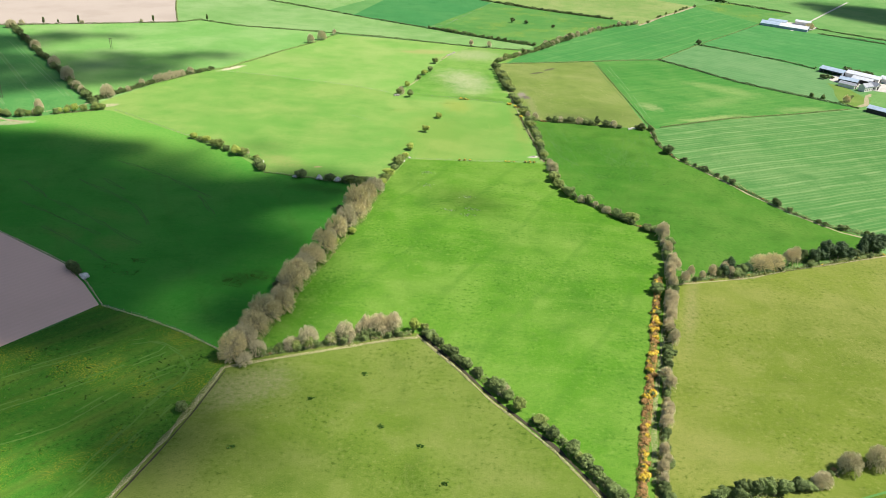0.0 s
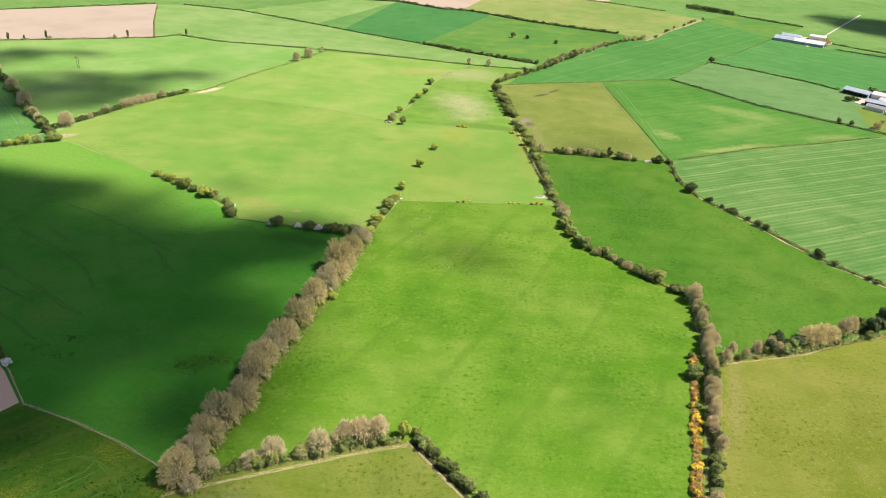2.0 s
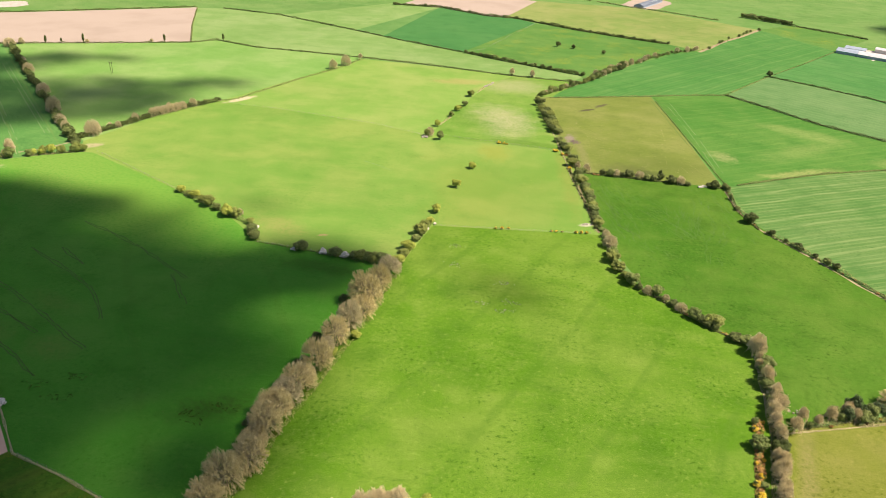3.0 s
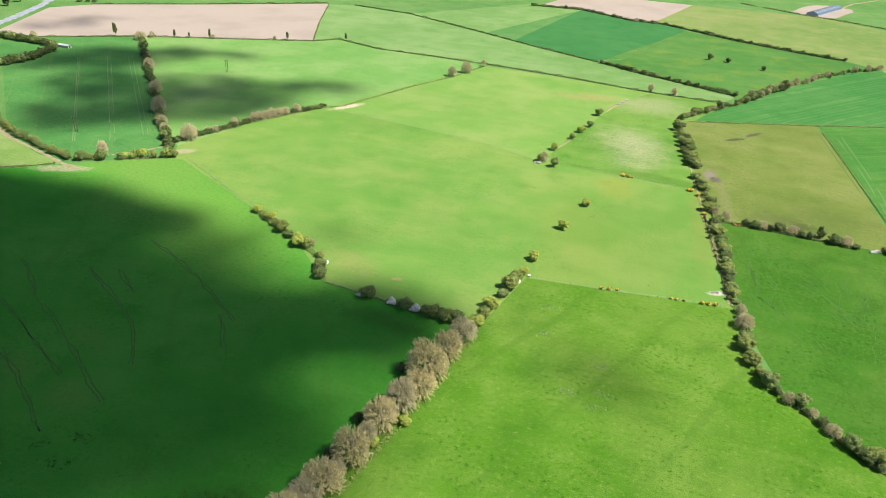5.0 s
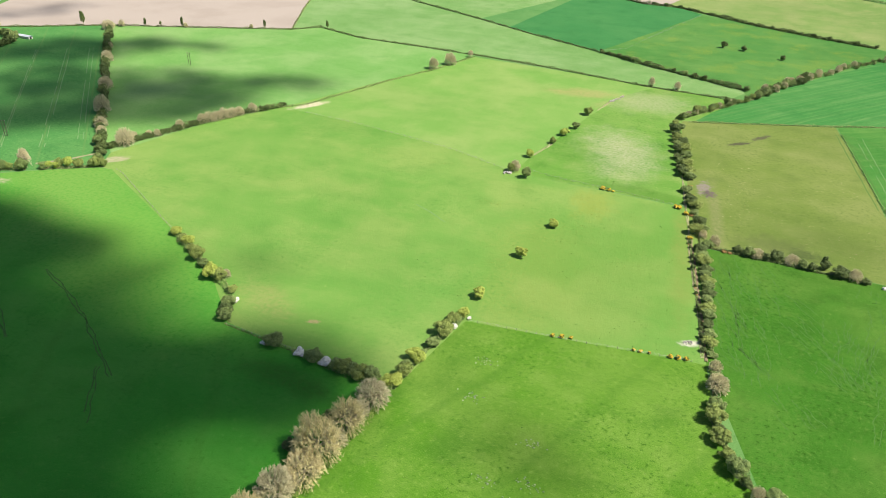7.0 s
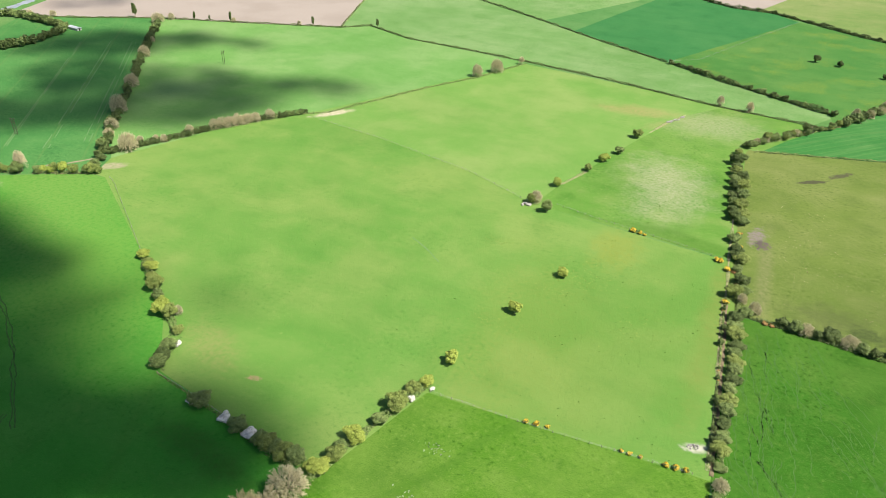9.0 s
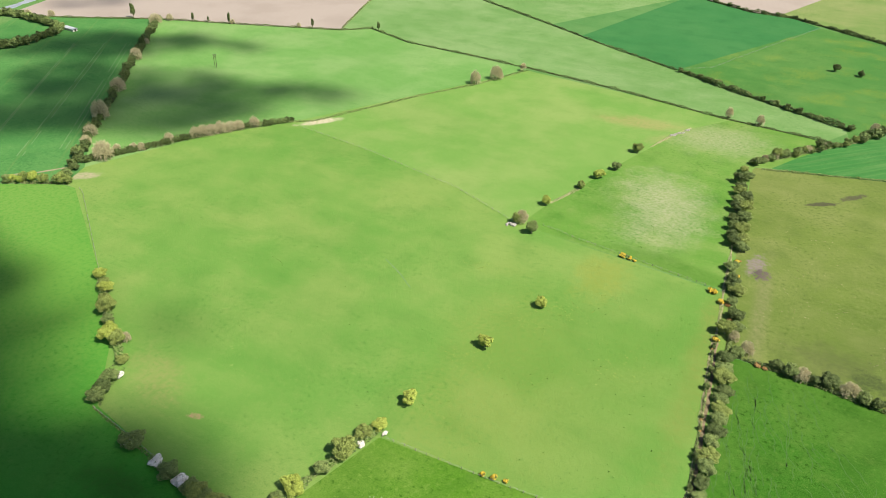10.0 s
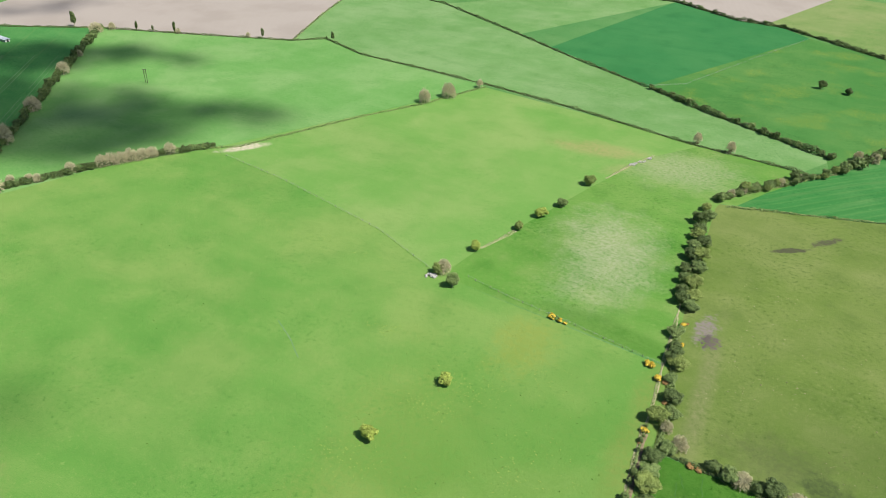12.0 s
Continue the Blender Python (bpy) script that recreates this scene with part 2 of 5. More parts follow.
M_TAN = pasture("dry_pasture", (0.134, 0.197, 0.042), (0.198, 0.234, 0.078), (0.078, 0.133, 0.026), 0.65, speck=0.45,
                spots=((63, 628, 3.4, 8, 0, 1.7, 0.6, 1.2, (0.22, 0.19, 0.17)), (66, 622, 3, 4, 0, 1.8, 0.4, 1.4, (0.10, 0.085, 0.08)), (84, 709, 9, 1.8, 35, 1.0, 0.4, 1.6, (0.08, 0.085, 0.045)),
                       (98, 726, 8, 2.0, 50, 1.2, 0.4, 1.4, (0.09, 0.095, 0.05)), (70, 590, 3, 40, 3, 0.8, 0.8, 0.3, (0.27, 0.23, 0.15)),
                       (98, 572, 15, 9, 0, 1.4, 0.7, 0.7, (0.075, 0.10, 0.035)), (112, 568, 7, 5, 0, 1.8, 0.5, 1.0, (0.06, 0.085, 0.03)), (128, 586, 30, 14, 10, 1.2, 0.8, 0.45, (0.09, 0.125, 0.035))))
M_TURNED = pasture("mown_meadow", (0.046, 0.180, 0.032), (0.120, 0.240, 0.060), (0.027, 0.135, 0.022), 0.4,
                   lines=((28, 9, 0.25, 0.18, (0.15, 0.26, 0.07), 2.0), (30, 15, 0.25, 0.22, (0.032, 0.14, 0.022), 2.5)),
                   spots=((176, 615, 8, 10, 30, 1.4, 0.7, 0.45, (0.36, 0.36, 0.18)), (225, 592, 30, 5, 25, 1.4, 0.7, 0.6, (0.34, 0.36, 0.15)), (262, 690, 30, 11, -30, 1.2, 0.8, 0.5, (0.26, 0.33, 0.12)), (318, 634, 24, 7, 15, 1.2, 0.8, 0.5, (0.28, 0.33, 0.13)), (240, 640, 40, 9, 35, 1.4, 0.9, 0.4, (0.24, 0.32, 0.11))))
M_PALE = pasture("topped_meadow", (0.082, 0.200, 0.072), (0.134, 0.240, 0.104), (0.055, 0.165, 0.052), 0.5,
                 lines=((-40, 8, 0.3, 0.3, (0.17, 0.29, 0.11)),))
M_STRIPE = pasture("striped_meadow", (0.062, 0.180, 0.046), (0.122, 0.222, 0.078), (0.040, 0.138, 0.032), 0.5,
                   lines=((23, 3.6, 0.40, 0.34, (0.19, 0.29, 0.11), 2.0), (24, 12, 0.14, 0.36, (0.24, 0.33, 0.14), 3.0), (23, 9, 0.20, 0.35, (0.045, 0.150, 0.028), 2.5)))
M_WET = pasture("tracked_pasture", (0.045, 0.156, 0.015), (0.105, 0.192, 0.035), (0.022, 0.092, 0.008), 0.45, speck=0.5,
                lines=((68, 16, 0.07, 0.12, (0.028, 0.085, 0.010), 14.0), (100, 21, 0.05, 0.10, (0.028, 0.085, 0.010), 10.0)))
M_COWS = pasture("grazed_olive_pasture", (0.1288, 0.1794, 0.0239), (0.207, 0.2208, 0.0662), (0.0736, 0.1214, 0.0129), 0.6, speck=0.6,
                 spots=((230, 285, 8, 3, 20, 1.3, 0.6, 0.8, (0.06, 0.09, 0.03)), (121, 290, 3, 28, -17, 0.8, 0.8, 0.28, (0.27, 0.22, 0.14))))
M_SOIL = soil("tilled_soil", (0.37, 0.325, 0.285), (0.28, 0.24, 0.205), 62)
M_SOIL_NEAR = soil("harrowed_soil", (0.70, 0.48, 0.36), (0.56, 0.39, 0.28), 50)
# ditch earth, darkened so that shade is part of its colour
M_EARTH_SHADE = plain("ditch_earth", (0.055, 0.048, 0.03), (0.035, 0.035, 0.02), 0.5, 0.9, 0.6)
M_BANK = plain("bare_bank_earth", (0.24, 0.19, 0.12), (0.12, 0.11, 0.05), 0.6, 0.95, 0.6)
M_TRACK = plain("stony_track", (0.33, 0.28, 0.19), (0.2, 0.2, 0.09), 0.4, 0.9, 0.5)
M_CONCRETE = plain("concrete", (0.46, 0.45, 0.42), (0.34, 0.33, 0.30), 0.15, 0.85, 0.2)

M_ROAD = plain("pale_road_surface", (0.31, 0.35, 0.41), (0.23, 0.265, 0.32), 0.12, 0.8, 0.2)
M_BARK = plain("bark", (0.5, 0.46, 0.31), (0.3, 0.27, 0.17), 1.5, 0.9, 0.7)
M_CREOSOTE = plain("creosoted_wood", (0.10, 0.08, 0.06), (0.06, 0.05, 0.04), 1.0, 0.85, 0.4)
M_WOOD = plain("weathered_wood", (0.40, 0.37, 0.32), (0.25, 0.23, 0.20), 1.0, 0.85, 0.4)
M_WIRE = plain("galvanised_wire", (0.55, 0.56, 0.56), (0.42, 0.43, 0.43), 3.0, 0.45, 0.1, 0.8)
M_STONE = plain("pale_stone", (0.50, 0.48, 0.45), (0.32, 0.30, 0.28), 0.8, 0.9, 0.6)
M_RENDER = plain("white_render", (0.72, 0.71, 0.69), (0.60, 0.59, 0.56), 0.4, 0.8, 0.15)
M_SLATE = plain("roof_slate", (0.30, 0.33, 0.38), (0.20, 0.22, 0.26), 0.8, 0.6, 0.3)
M_TIN_PALE = plain("pale_roof_sheet", (0.60, 0.65, 0.70), (0.48, 0.52, 0.57), 0.25, 0.5, 0.1, 0.2)
M_TIN_DARK = plain("dark_roof_sheet", (0.13, 0.18, 0.25), (0.09, 0.13, 0.18), 0.2, 0.5, 0.1, 0.1)
M_TIN_BLUE = plain("blue_grey_roof_sheet", (0.34, 0.44, 0.56), (0.26, 0.34, 0.44), 0.25, 0.5, 0.1, 0.1)
M_DARK = plain("shadowed_timber", (0.05, 0.05, 0.05), (0.03, 0.03, 0.03), 0.5, 0.7, 0.2)
M_GLASS = plain("window_glass", (0.05, 0.06, 0.07), (0.04, 0.05, 0.06), 0.5, 0.1, 0.0, 0.0, 0.6)
M_TWIG = foliage("tan_twigs", (0.87, 0.785, 0.44), (0.51, 0.445, 0.22), 0.2)
M_TWIG_GREY = foliage("grey_twigs", (0.78, 0.725, 0.47), (0.45, 0.415, 0.25), 0.25)
M_TWIG_PINK = foliage("pinkish_twigs", (0.88, 0.80, 0.54), (0.60, 0.53, 0.33), 0.25)
M_HAW = foliage("spring_leaves", (0.345, 0.42, 0.11), (0.11, 0.16, 0.036), 0.35)
M_OLIVELEAF = foliage("olive_leaves", (0.295, 0.385, 0.12), (0.085, 0.135, 0.04), 0.35)
M_LIME = foliage("fresh_leaves", (0.48, 0.56, 0.115), (0.22, 0.295, 0.05), 0.25)
M_IVY = foliage("dark_leaves", (0.165, 0.225, 0.065), (0.048, 0.078, 0.023), 0.4)
M_FIR = foliage("fir_needles", (0.09, 0.153, 0.054), (0.0288, 0.0576, 0.0234), 0.3)
M_GORSE = foliage("gorse_flowers", (0.85, 0.66, 0.08), (0.62, 0.44, 0.05), 0.3)
M_BLOSSOM = foliage("white_blossom", (0.88, 0.87, 0.83), (0.66, 0.65, 0.6), 0.2)
M_RUST = foliage("dead_bracken", (0.52, 0.32, 0.11), (0.26, 0.16, 0.06), 0.3)
M_STRAW = foliage("dry_grass_blades", (0.60, 0.54, 0.35), (0.46, 0.42, 0.24), 0.2)
M_BRAMBLE = foliage("brambles", (0.36, 0.30, 0.16), (0.10, 0.11, 0.04), 0.2)
M_THISTLE = foliage("thistle_leaves", (0.52, 0.6, 0.42), (0.34, 0.46, 0.26), 0.2)
M_TUFT = foliage("tussock_blades", (0.17, 0.29, 0.06), (0.1, 0.21, 0.03), 0.3)
M_TUFTDARK = foliage("rush_blades", (0.12, 0.25, 0.045), (0.06, 0.15, 0.022), 0.2)
M_TUFTGOLD = foliage("yellowed_grass_blades", (0.25, 0.34, 0.075), (0.19, 0.30, 0.05), 0.2)
M_CLOUD = Nodes("cloud_mist")
M_CLOUD.bsdf.inputs["Base Color"].default_value = (0.9, 0.9, 0.9, 1)
M_CLOUD.bsdf.inputs["Roughness"].default_value = 1.0
M_CLOUD.bsdf.inputs["Alpha"].default_value = 0.42
M_CLOUD = M_CLOUD.mat
M_WISP = M_CLOUD.copy()
M_WISP.name = "thin_cloud_mist"
M_WISP.node_tree.nodes["Principled BSDF"].inputs["Alpha"].default_value = 0.20

M_VEIL = M_CLOUD.copy()
M_VEIL.name = "thin_cloud_veil"
M_VEIL.node_tree.nodes["Principled BSDF"].inputs["Alpha"].default_value = 0.48


# ---------------------------------------------------------------- mesh helpers
def mesh_of(name, verts, faces, mat, smooth=False):
    me = bpy.data.meshes.new(name)
    me.from_pydata([tuple(v) for v in verts], [], [tuple(f) for f in faces])
    me.materials.append(mat)
    if smooth:
        me.polygons.foreach_set("use_smooth", [True] * len(me.polygons))
    me.update()
    return me


def part(name, me, parent, label="", m=None):
    ob = new(name, me)
    ob.parent = parent
    if m is not None:
        ob.matrix_basis = m
    if label:
        ob["label"] = label
    return ob


def soup(quads):
    """Loose quads (n, 4, 3) as vertices and faces."""
    q = np.asarray(quads, float)
    return q.reshape(-1, 3), np.arange(len(q) * q.shape[1]).reshape(len(q), q.shape[1])


def leaf_quads(points, outward, size, rng, lift=0.35):
    """Small folded clumps at points, turned roughly outward."""
    n = len(points)
    normal = outward + rng.normal(0, 0.5, (n, 3)) + np.array((0, 0, lift))
    normal /= np.linalg.norm(normal, axis=1)[:, None] + 1e-9
    side = np.cross(normal, rng.normal(0, 1, (n, 3)))
    side /= np.linalg.norm(side, axis=1)[:, None] + 1e-9
    up = np.cross(normal, side)
    s = (size * rng.uniform(0.6, 1.4, n))[:, None]
    w = s * rng.uniform(0.6, 1.0, n)[:, None]
    return np.stack([points - side * s - up * w * 0.6, points + side * s - up * w * 0.6, points + up * w], 1)


def crown_mesh(name, mat, rng, wide, tall, foot, leaf, count, lobes=30):
    """A crown of leaf clumps on uneven lobes: 2 * wide across, from foot to tall above the ground."""
    pts, outs = [], []
    mid, half = (foot + tall) / 2, (tall - foot) / 2
    centres = []
    for i in range(lobes):
        d = rng.normal(0, 1, 3)
        d /= np.linalg.norm(d)
        k = rng.uniform(0.42, 0.82)
        centres.append((np.array((d[0] * wide * k, d[1] * wide * k, mid + d[2] * half * k)), rng.uniform(0.19, 0.35)))
    centres += [(np.array((0, 0, mid)), 0.70)] * 4
    for c, r in centres:
        n = int(count / len(centres))
        d = rng.normal(0, 1, (n, 3))
        d /= np.linalg.norm(d, axis=1)[:, None]
        radius = r * rng.uniform(0.72, 1.08, n) ** 0.6
        p = c + d * radius[:, None] * np.array((wide, wide, half))
        pts.append(p)
        outs.append(d)
    pts, outs = np.concatenate(pts), np.concatenate(outs)
    keep = pts[:, 2] > 0.1
    v, f = soup(leaf_quads(pts[keep], outs[keep], leaf, rng))
    return mesh_of(name, v, f, mat)


def stick(a, b, ra, rb, sides=4):
    """A tapered limb from a to b."""
    a, b = np.array(a, float), np.array(b, float)
    d = (b - a) / (np.linalg.norm(b - a) + 1e-9)
    u = np.cross(d, (0.31, 0.2, 0.93) if abs(d[2]) < 0.9 else (1, 0, 0))
    u /= np.linalg.norm(u)
    w = np.cross(d, u)
    ring = [math.tau * i / sides for i in range(sides)]
    v = [a + ra * (u * math.cos(t) + w * math.sin(t)) for t in ring] + [b + rb * (u * math.cos(t) + w * math.sin(t)) for t in ring]
    f = [(i, (i + 1) % sides, sides + (i + 1) % sides, sides + i) for i in range(sides)] + [tuple(range(sides))[::-1], tuple(range(sides, 2 * sides))]
    return v, f


def joined(name, pieces, mat, smooth=False):
    verts, faces = [], []
    for v, f in pieces:
        k = len(verts)
        verts += list(v)
        faces += [tuple(i + k for i in g) for g in f]
    return mesh_of(name, verts, faces, mat, smooth)


def trunk_mesh(name, rng, height, radius, limbs, spread):
    pieces = [stick((0, 0, -0.4), (rng.normal(0, 0.1), rng.normal(0, 0.1), height), radius, radius * 0.6, 6)]
    for i in range(limbs):
        a = math.tau * i / limbs + rng.uniform(-0.4, 0.4)
        base = height * rng.uniform(0.55, 1.0)
        pieces.append(stick((0, 0, base), (math.cos(a) * spread, math.sin(a) * spread, base + spread * rng.uniform(0.6, 1.3)), radius * 0.5, radius * 0.15, 4))
    return joined(name, pieces, M_BARK)


def bare_tree_meshes(rng, wide, tall, mat, lean_most=1.42, n=34):
    """A leafless tree: trunk with limbs and branches, and a dome of fine radiating twigs."""
    fork = tall * 0.25
    reach = np.array((wide, wide, tall - fork))
    limbs = [stick((0, 0, -0.4), (0, 0, fork), 0.36, 0.28, 6)]
    twigs = []
    count = 15
    for i in range(count):
        a = math.tau * i * 0.381966 + rng.uniform(-0.25, 0.25)
        lean = 0.10 + lean_most * math.sqrt((i + 0.5) / count)
        d = np.array((math.cos(a) * math.sin(lean), math.sin(a) * math.sin(lean), math.cos(lean)))
        bulk = rng.uniform(0.90, 1.04)
        start = np.array((0, 0, fork * rng.uniform(0.75, 1.0)))
        end = start + d * reach * 0.5 * bulk
        limbs.append(stick(start, end, 0.15, 0.07, 4))
        for j in range(18):
            d2 = d + rng.normal(0, 0.42, 3)
            d2 /= np.linalg.norm(d2)
            s2 = start + (end - start) * rng.uniform(0.4, 1.0)
            e2 = start + d2 * reach * bulk * rng.uniform(0.80, 0.90)
            limbs.append(stick(s2, e2, 0.07, 0.025, 3))
            base = s2 + (e2 - s2) * rng.uniform(0.45, 1.0, n)[:, None]
            d3 = d2 * 0.7 + rng.normal(0, 0.62, (n, 3))
            tip = base + d3 / np.linalg.norm(d3, axis=1)[:, None] * reach * rng.uniform(0.06, 0.125, n)[:, None]
            side = np.cross(tip - base, rng.normal(0, 1, (n, 3)))
            side /= np.linalg.norm(side, axis=1)[:, None]
            twigs.append(np.stack([base - side * 0.065, base + side * 0.065, tip], 1))
    q = np.concatenate(twigs)
    q = q[q[:, :, 2].min(1) > 0.3]
    v, f = soup(q)
    return joined("trunk", limbs, M_BARK), mesh_of("crown", v, f, mat)


# plants in unit-free metres, several forms of each
FORMS = {}
for form in range(4):
    rng = np.random.default_rng(100 + form)
    FORMS["tan_tree", form] = bare_tree_meshes(rng, 8.0, 13.0, M_TWIG)
    FORMS["grey_tree", form] = bare_tree_meshes(rng, 6.4, 12.0, M_TWIG_GREY)
    FORMS["birch", form] = bare_tree_meshes(rng, 4.0, 11.0, M_TWIG_PINK, 1.0, 17)
    FORMS["thorn", form] = (trunk_mesh("trunk", rng, 1.6, 0.18, 5, 1.6), crown_mesh("crown", M_HAW, rng, 3.1, 5.6, 0.5, 0.17, 6200))
    FORMS["olive", form] = (trunk_mesh("trunk", rng, 1.6, 0.18, 5, 1.6), crown_mesh("crown", M_OLIVELEAF, rng, 3.0, 5.4, 0.4, 0.17, 6200))
    FORMS["lime", form] = (trunk_mesh("trunk", rng, 1.6, 0.18, 5, 1.6), crown_mesh("crown", M_LIME, rng, 3.0, 5.2, 0.5, 0.17, 6200))
    FORMS["dark", form] = (trunk_mesh("trunk", rng, 1.4, 0.18, 5, 1.5), crown_mesh("crown", M_IVY, rng, 2.9, 5.2, 0.2, 0.17, 6200))
    FORMS["fir", form] = (trunk_mesh("trunk", rng, 3.0, 0.30, 4, 1.2), crown_mesh("crown", M_FIR, rng, 4.3, 12.0, 0.3, 0.36, 4200, 30))
    FORMS["gorse", form] = (trunk_mesh("stem", rng, 0.6, 0.10, 5, 0.6), crown_mesh("foliage", M_IVY, rng, 1.5, 1.9, 0.0, 0.28, 300, 8),
                            crown_mesh("blossom", M_GORSE, rng, 1.65, 2.05, 0.2, 0.22, 640, 9))
    FORMS["white", form] = (trunk_mesh("stem", rng, 1.0, 0.12, 5, 0.9), crown_mesh("blossom", M_BLOSSOM, rng, 1.9, 3.2, 0.2, 0.28, 700, 10))
    FORMS["rust", form] = (trunk_mesh("stem", rng, 0.5, 0.08, 5, 0.5), crown_mesh("fronds", M_RUST, rng, 1.5, 1.5, 0.0, 0.28, 480, 9))
    FORMS["column", form] = (trunk_mesh("trunk", rng, 4.0, 0.3, 4, 1.0), crown_mesh("crown", M_IVY, rng, 2.0, 11.0, 1.5, 0.45, 1100, 16))
FAR_FORMS = {}
for form in range(4):
    rng = np.random.default_rng(300 + form)
    for kind, mat, wide, tall in (("thorn", M_HAW, 3.6, 6.4), ("olive", M_OLIVELEAF, 3.5, 6.0), ("dark", M_IVY, 3.5, 6.0)):
        FAR_FORMS[kind, form] = (trunk_mesh("trunk", rng, 1.4, 0.18, 3, 1.5), crown_mesh("crown", mat, rng, wide, tall, 0.1, 0.55, 520))
    for kind in ("tan_tree", "grey_tree", "rust"):
        FAR_FORMS[kind, form] = FORMS[kind, form]
KINDS = {
    "tan_tree": ("tree", "leafless spreading tree with dense tan twigs", "tree"),
    "grey_tree": ("tree", "leafless tree with a grey-brown twiggy dome", "tree"),
    "birch": ("birch_tree", "slender upright leafless tree with pinkish-grey twigs", "tree"),
    "thorn": ("hawthorn_tree", "rounded hawthorn in fresh yellow-green spring leaf", "tree"),
    "olive": ("bush", "dense olive-green hedgerow bush just coming into leaf", "bush"),
    "lime": ("bush", "round bush in bright lime-green young leaf", "bush"),
    "dark": ("ivy_bush", "dark green ivy-clad hedgerow bush", "ivy bush"),
    "fir": ("conifer_tree", "tall dark green conifer standing in the shelter belt", "tree"),
    "gorse": ("gorse_bush", "low gorse bush covered in orange-yellow flowers", "bush"),
    "white": ("blackthorn_bush", "blackthorn bush white with spring blossom", "bush"),
    "rust": ("bracken_clump", "low clump of rusty brown dead bracken", "bracken"),
    "column": ("ivy_tree", "narrow ivy-clad tree rising from a low hedge", "tree"),
}


def plant(kind, x, y, size=1.0, group="", label="", rng=RNG, tall=1.0):
    name, words, category = KINDS[kind]
    size *= 1.2 if kind in ("thorn", "olive", "lime", "dark", "white", "gorse") else 1.0
    top = new(name)
    top.empty_display_size = 0.5
    top.matrix_basis = pose(x, y, 0, 0, 0, rng.uniform(0, 360)) @ Matrix.Diagonal((size * rng.uniform(0.85, 1.12), size * rng.uniform(0.9, 1.1), size * tall * rng.uniform(0.8, 1.15), 1))
    for me in FORMS[kind, int(rng.integers(4))]:
        part(me.name.split(".")[0], me, top)
    return tagged(top, label or words, category, group)


def along(points, step, jitter=0.0, rng=RNG):
    """Places every step metres along a broken line, with the direction there."""
    pts = np.array(points, float)
    seg = np.linalg.norm(np.diff(pts, axis=0), axis=1)
    run = np.concatenate([[0], np.cumsum(seg)])
    n = max(2, int(run[-1] / step) + 1)
    for s in np.linspace(0, run[-1], n):
        s = min(max(s + rng.uniform(-jitter, jitter), 0), run[-1])
        i = min(int(np.searchsorted(run, s, side="right")) - 1, len(seg) - 1)
        k = (s - run[i]) / max(seg[i], 1e-6)
        d = (pts[i + 1] - pts[i]) / max(seg[i], 1e-6)
        yield pts[i] + (pts[i + 1] - pts[i]) * k, d


def far_row(points, mix, step, low, high, wander, label, seed):
    """A distant hedgerow, too far off to tell its bushes apart: one mesh."""
    rng = np.random.default_rng(seed)
    kinds, verts, faces, slots, mats = mix.split(), [], [], [], []
    for p, d in along(points, step, step * 0.3, rng):
        off, size = rng.uniform(-wander, wander), rng.uniform(low, high)
        m = pose(p[0] - d[1] * off, p[1] + d[0] * off, 0, 0, 0, rng.uniform(0, 360)) @ Matrix.Diagonal((size, size, size, 1))
        for me in FAR_FORMS[kinds[int(rng.integers(len(kinds)))], int(rng.integers(4))]:
            k = len(verts)
            verts += [m @ v.co for v in me.vertices]
            faces += [tuple(i + k for i in f.vertices) for f in me.polygons]
            if me.materials[0] not in mats:
                mats.append(me.materials[0])
            slots += [mats.index(me.materials[0])] * len(me.polygons)
    me = mesh_of("hedgerow", verts, faces, mats[0])
    for extra in mats[1:]:
        me.materials.append(extra)
    me.polygons.foreach_set("material_index", slots)
    return tagged(new("hedgerow", me), label, "hedge", kind="stuff")


def row_of(points, mix, step, low, high, wander, group, seed, tall=1.0, fill=2.4):
    """A hedgerow of single bushes and trees over a low tangle. mix: a word of kinds, drawn by chance."""
    rng = np.random.default_rng(seed)
    if fill:
        hedge(points, fill * 1.7, fill, "tangled undergrowth of brambles along the hedgerow", M_IVY if seed % 3 == 0 else M_OLIVELEAF, 18, 0.34, 0.1, seed)
        hedge(points, fill * 2.2, fill * 0.6, "dead bracken and dry grass under the hedgerow", M_BRAMBLE, 7, 0.3, 0.2, seed + 500)
    kinds = mix.split()
    for p, d in along(points, step, step * 0.6, rng):
        kind = kinds[int(rng.integers(len(kinds)))]
        off = rng.uniform(-wander, wander)
        size = rng.uniform(low, high) * (rng.uniform(0.5, 0.8) if rng.uniform() < 0.3 else 1.0)
        plant(kind, p[0] - d[1] * off, p[1] + d[0] * off, size, group, rng=rng, tall=tall)


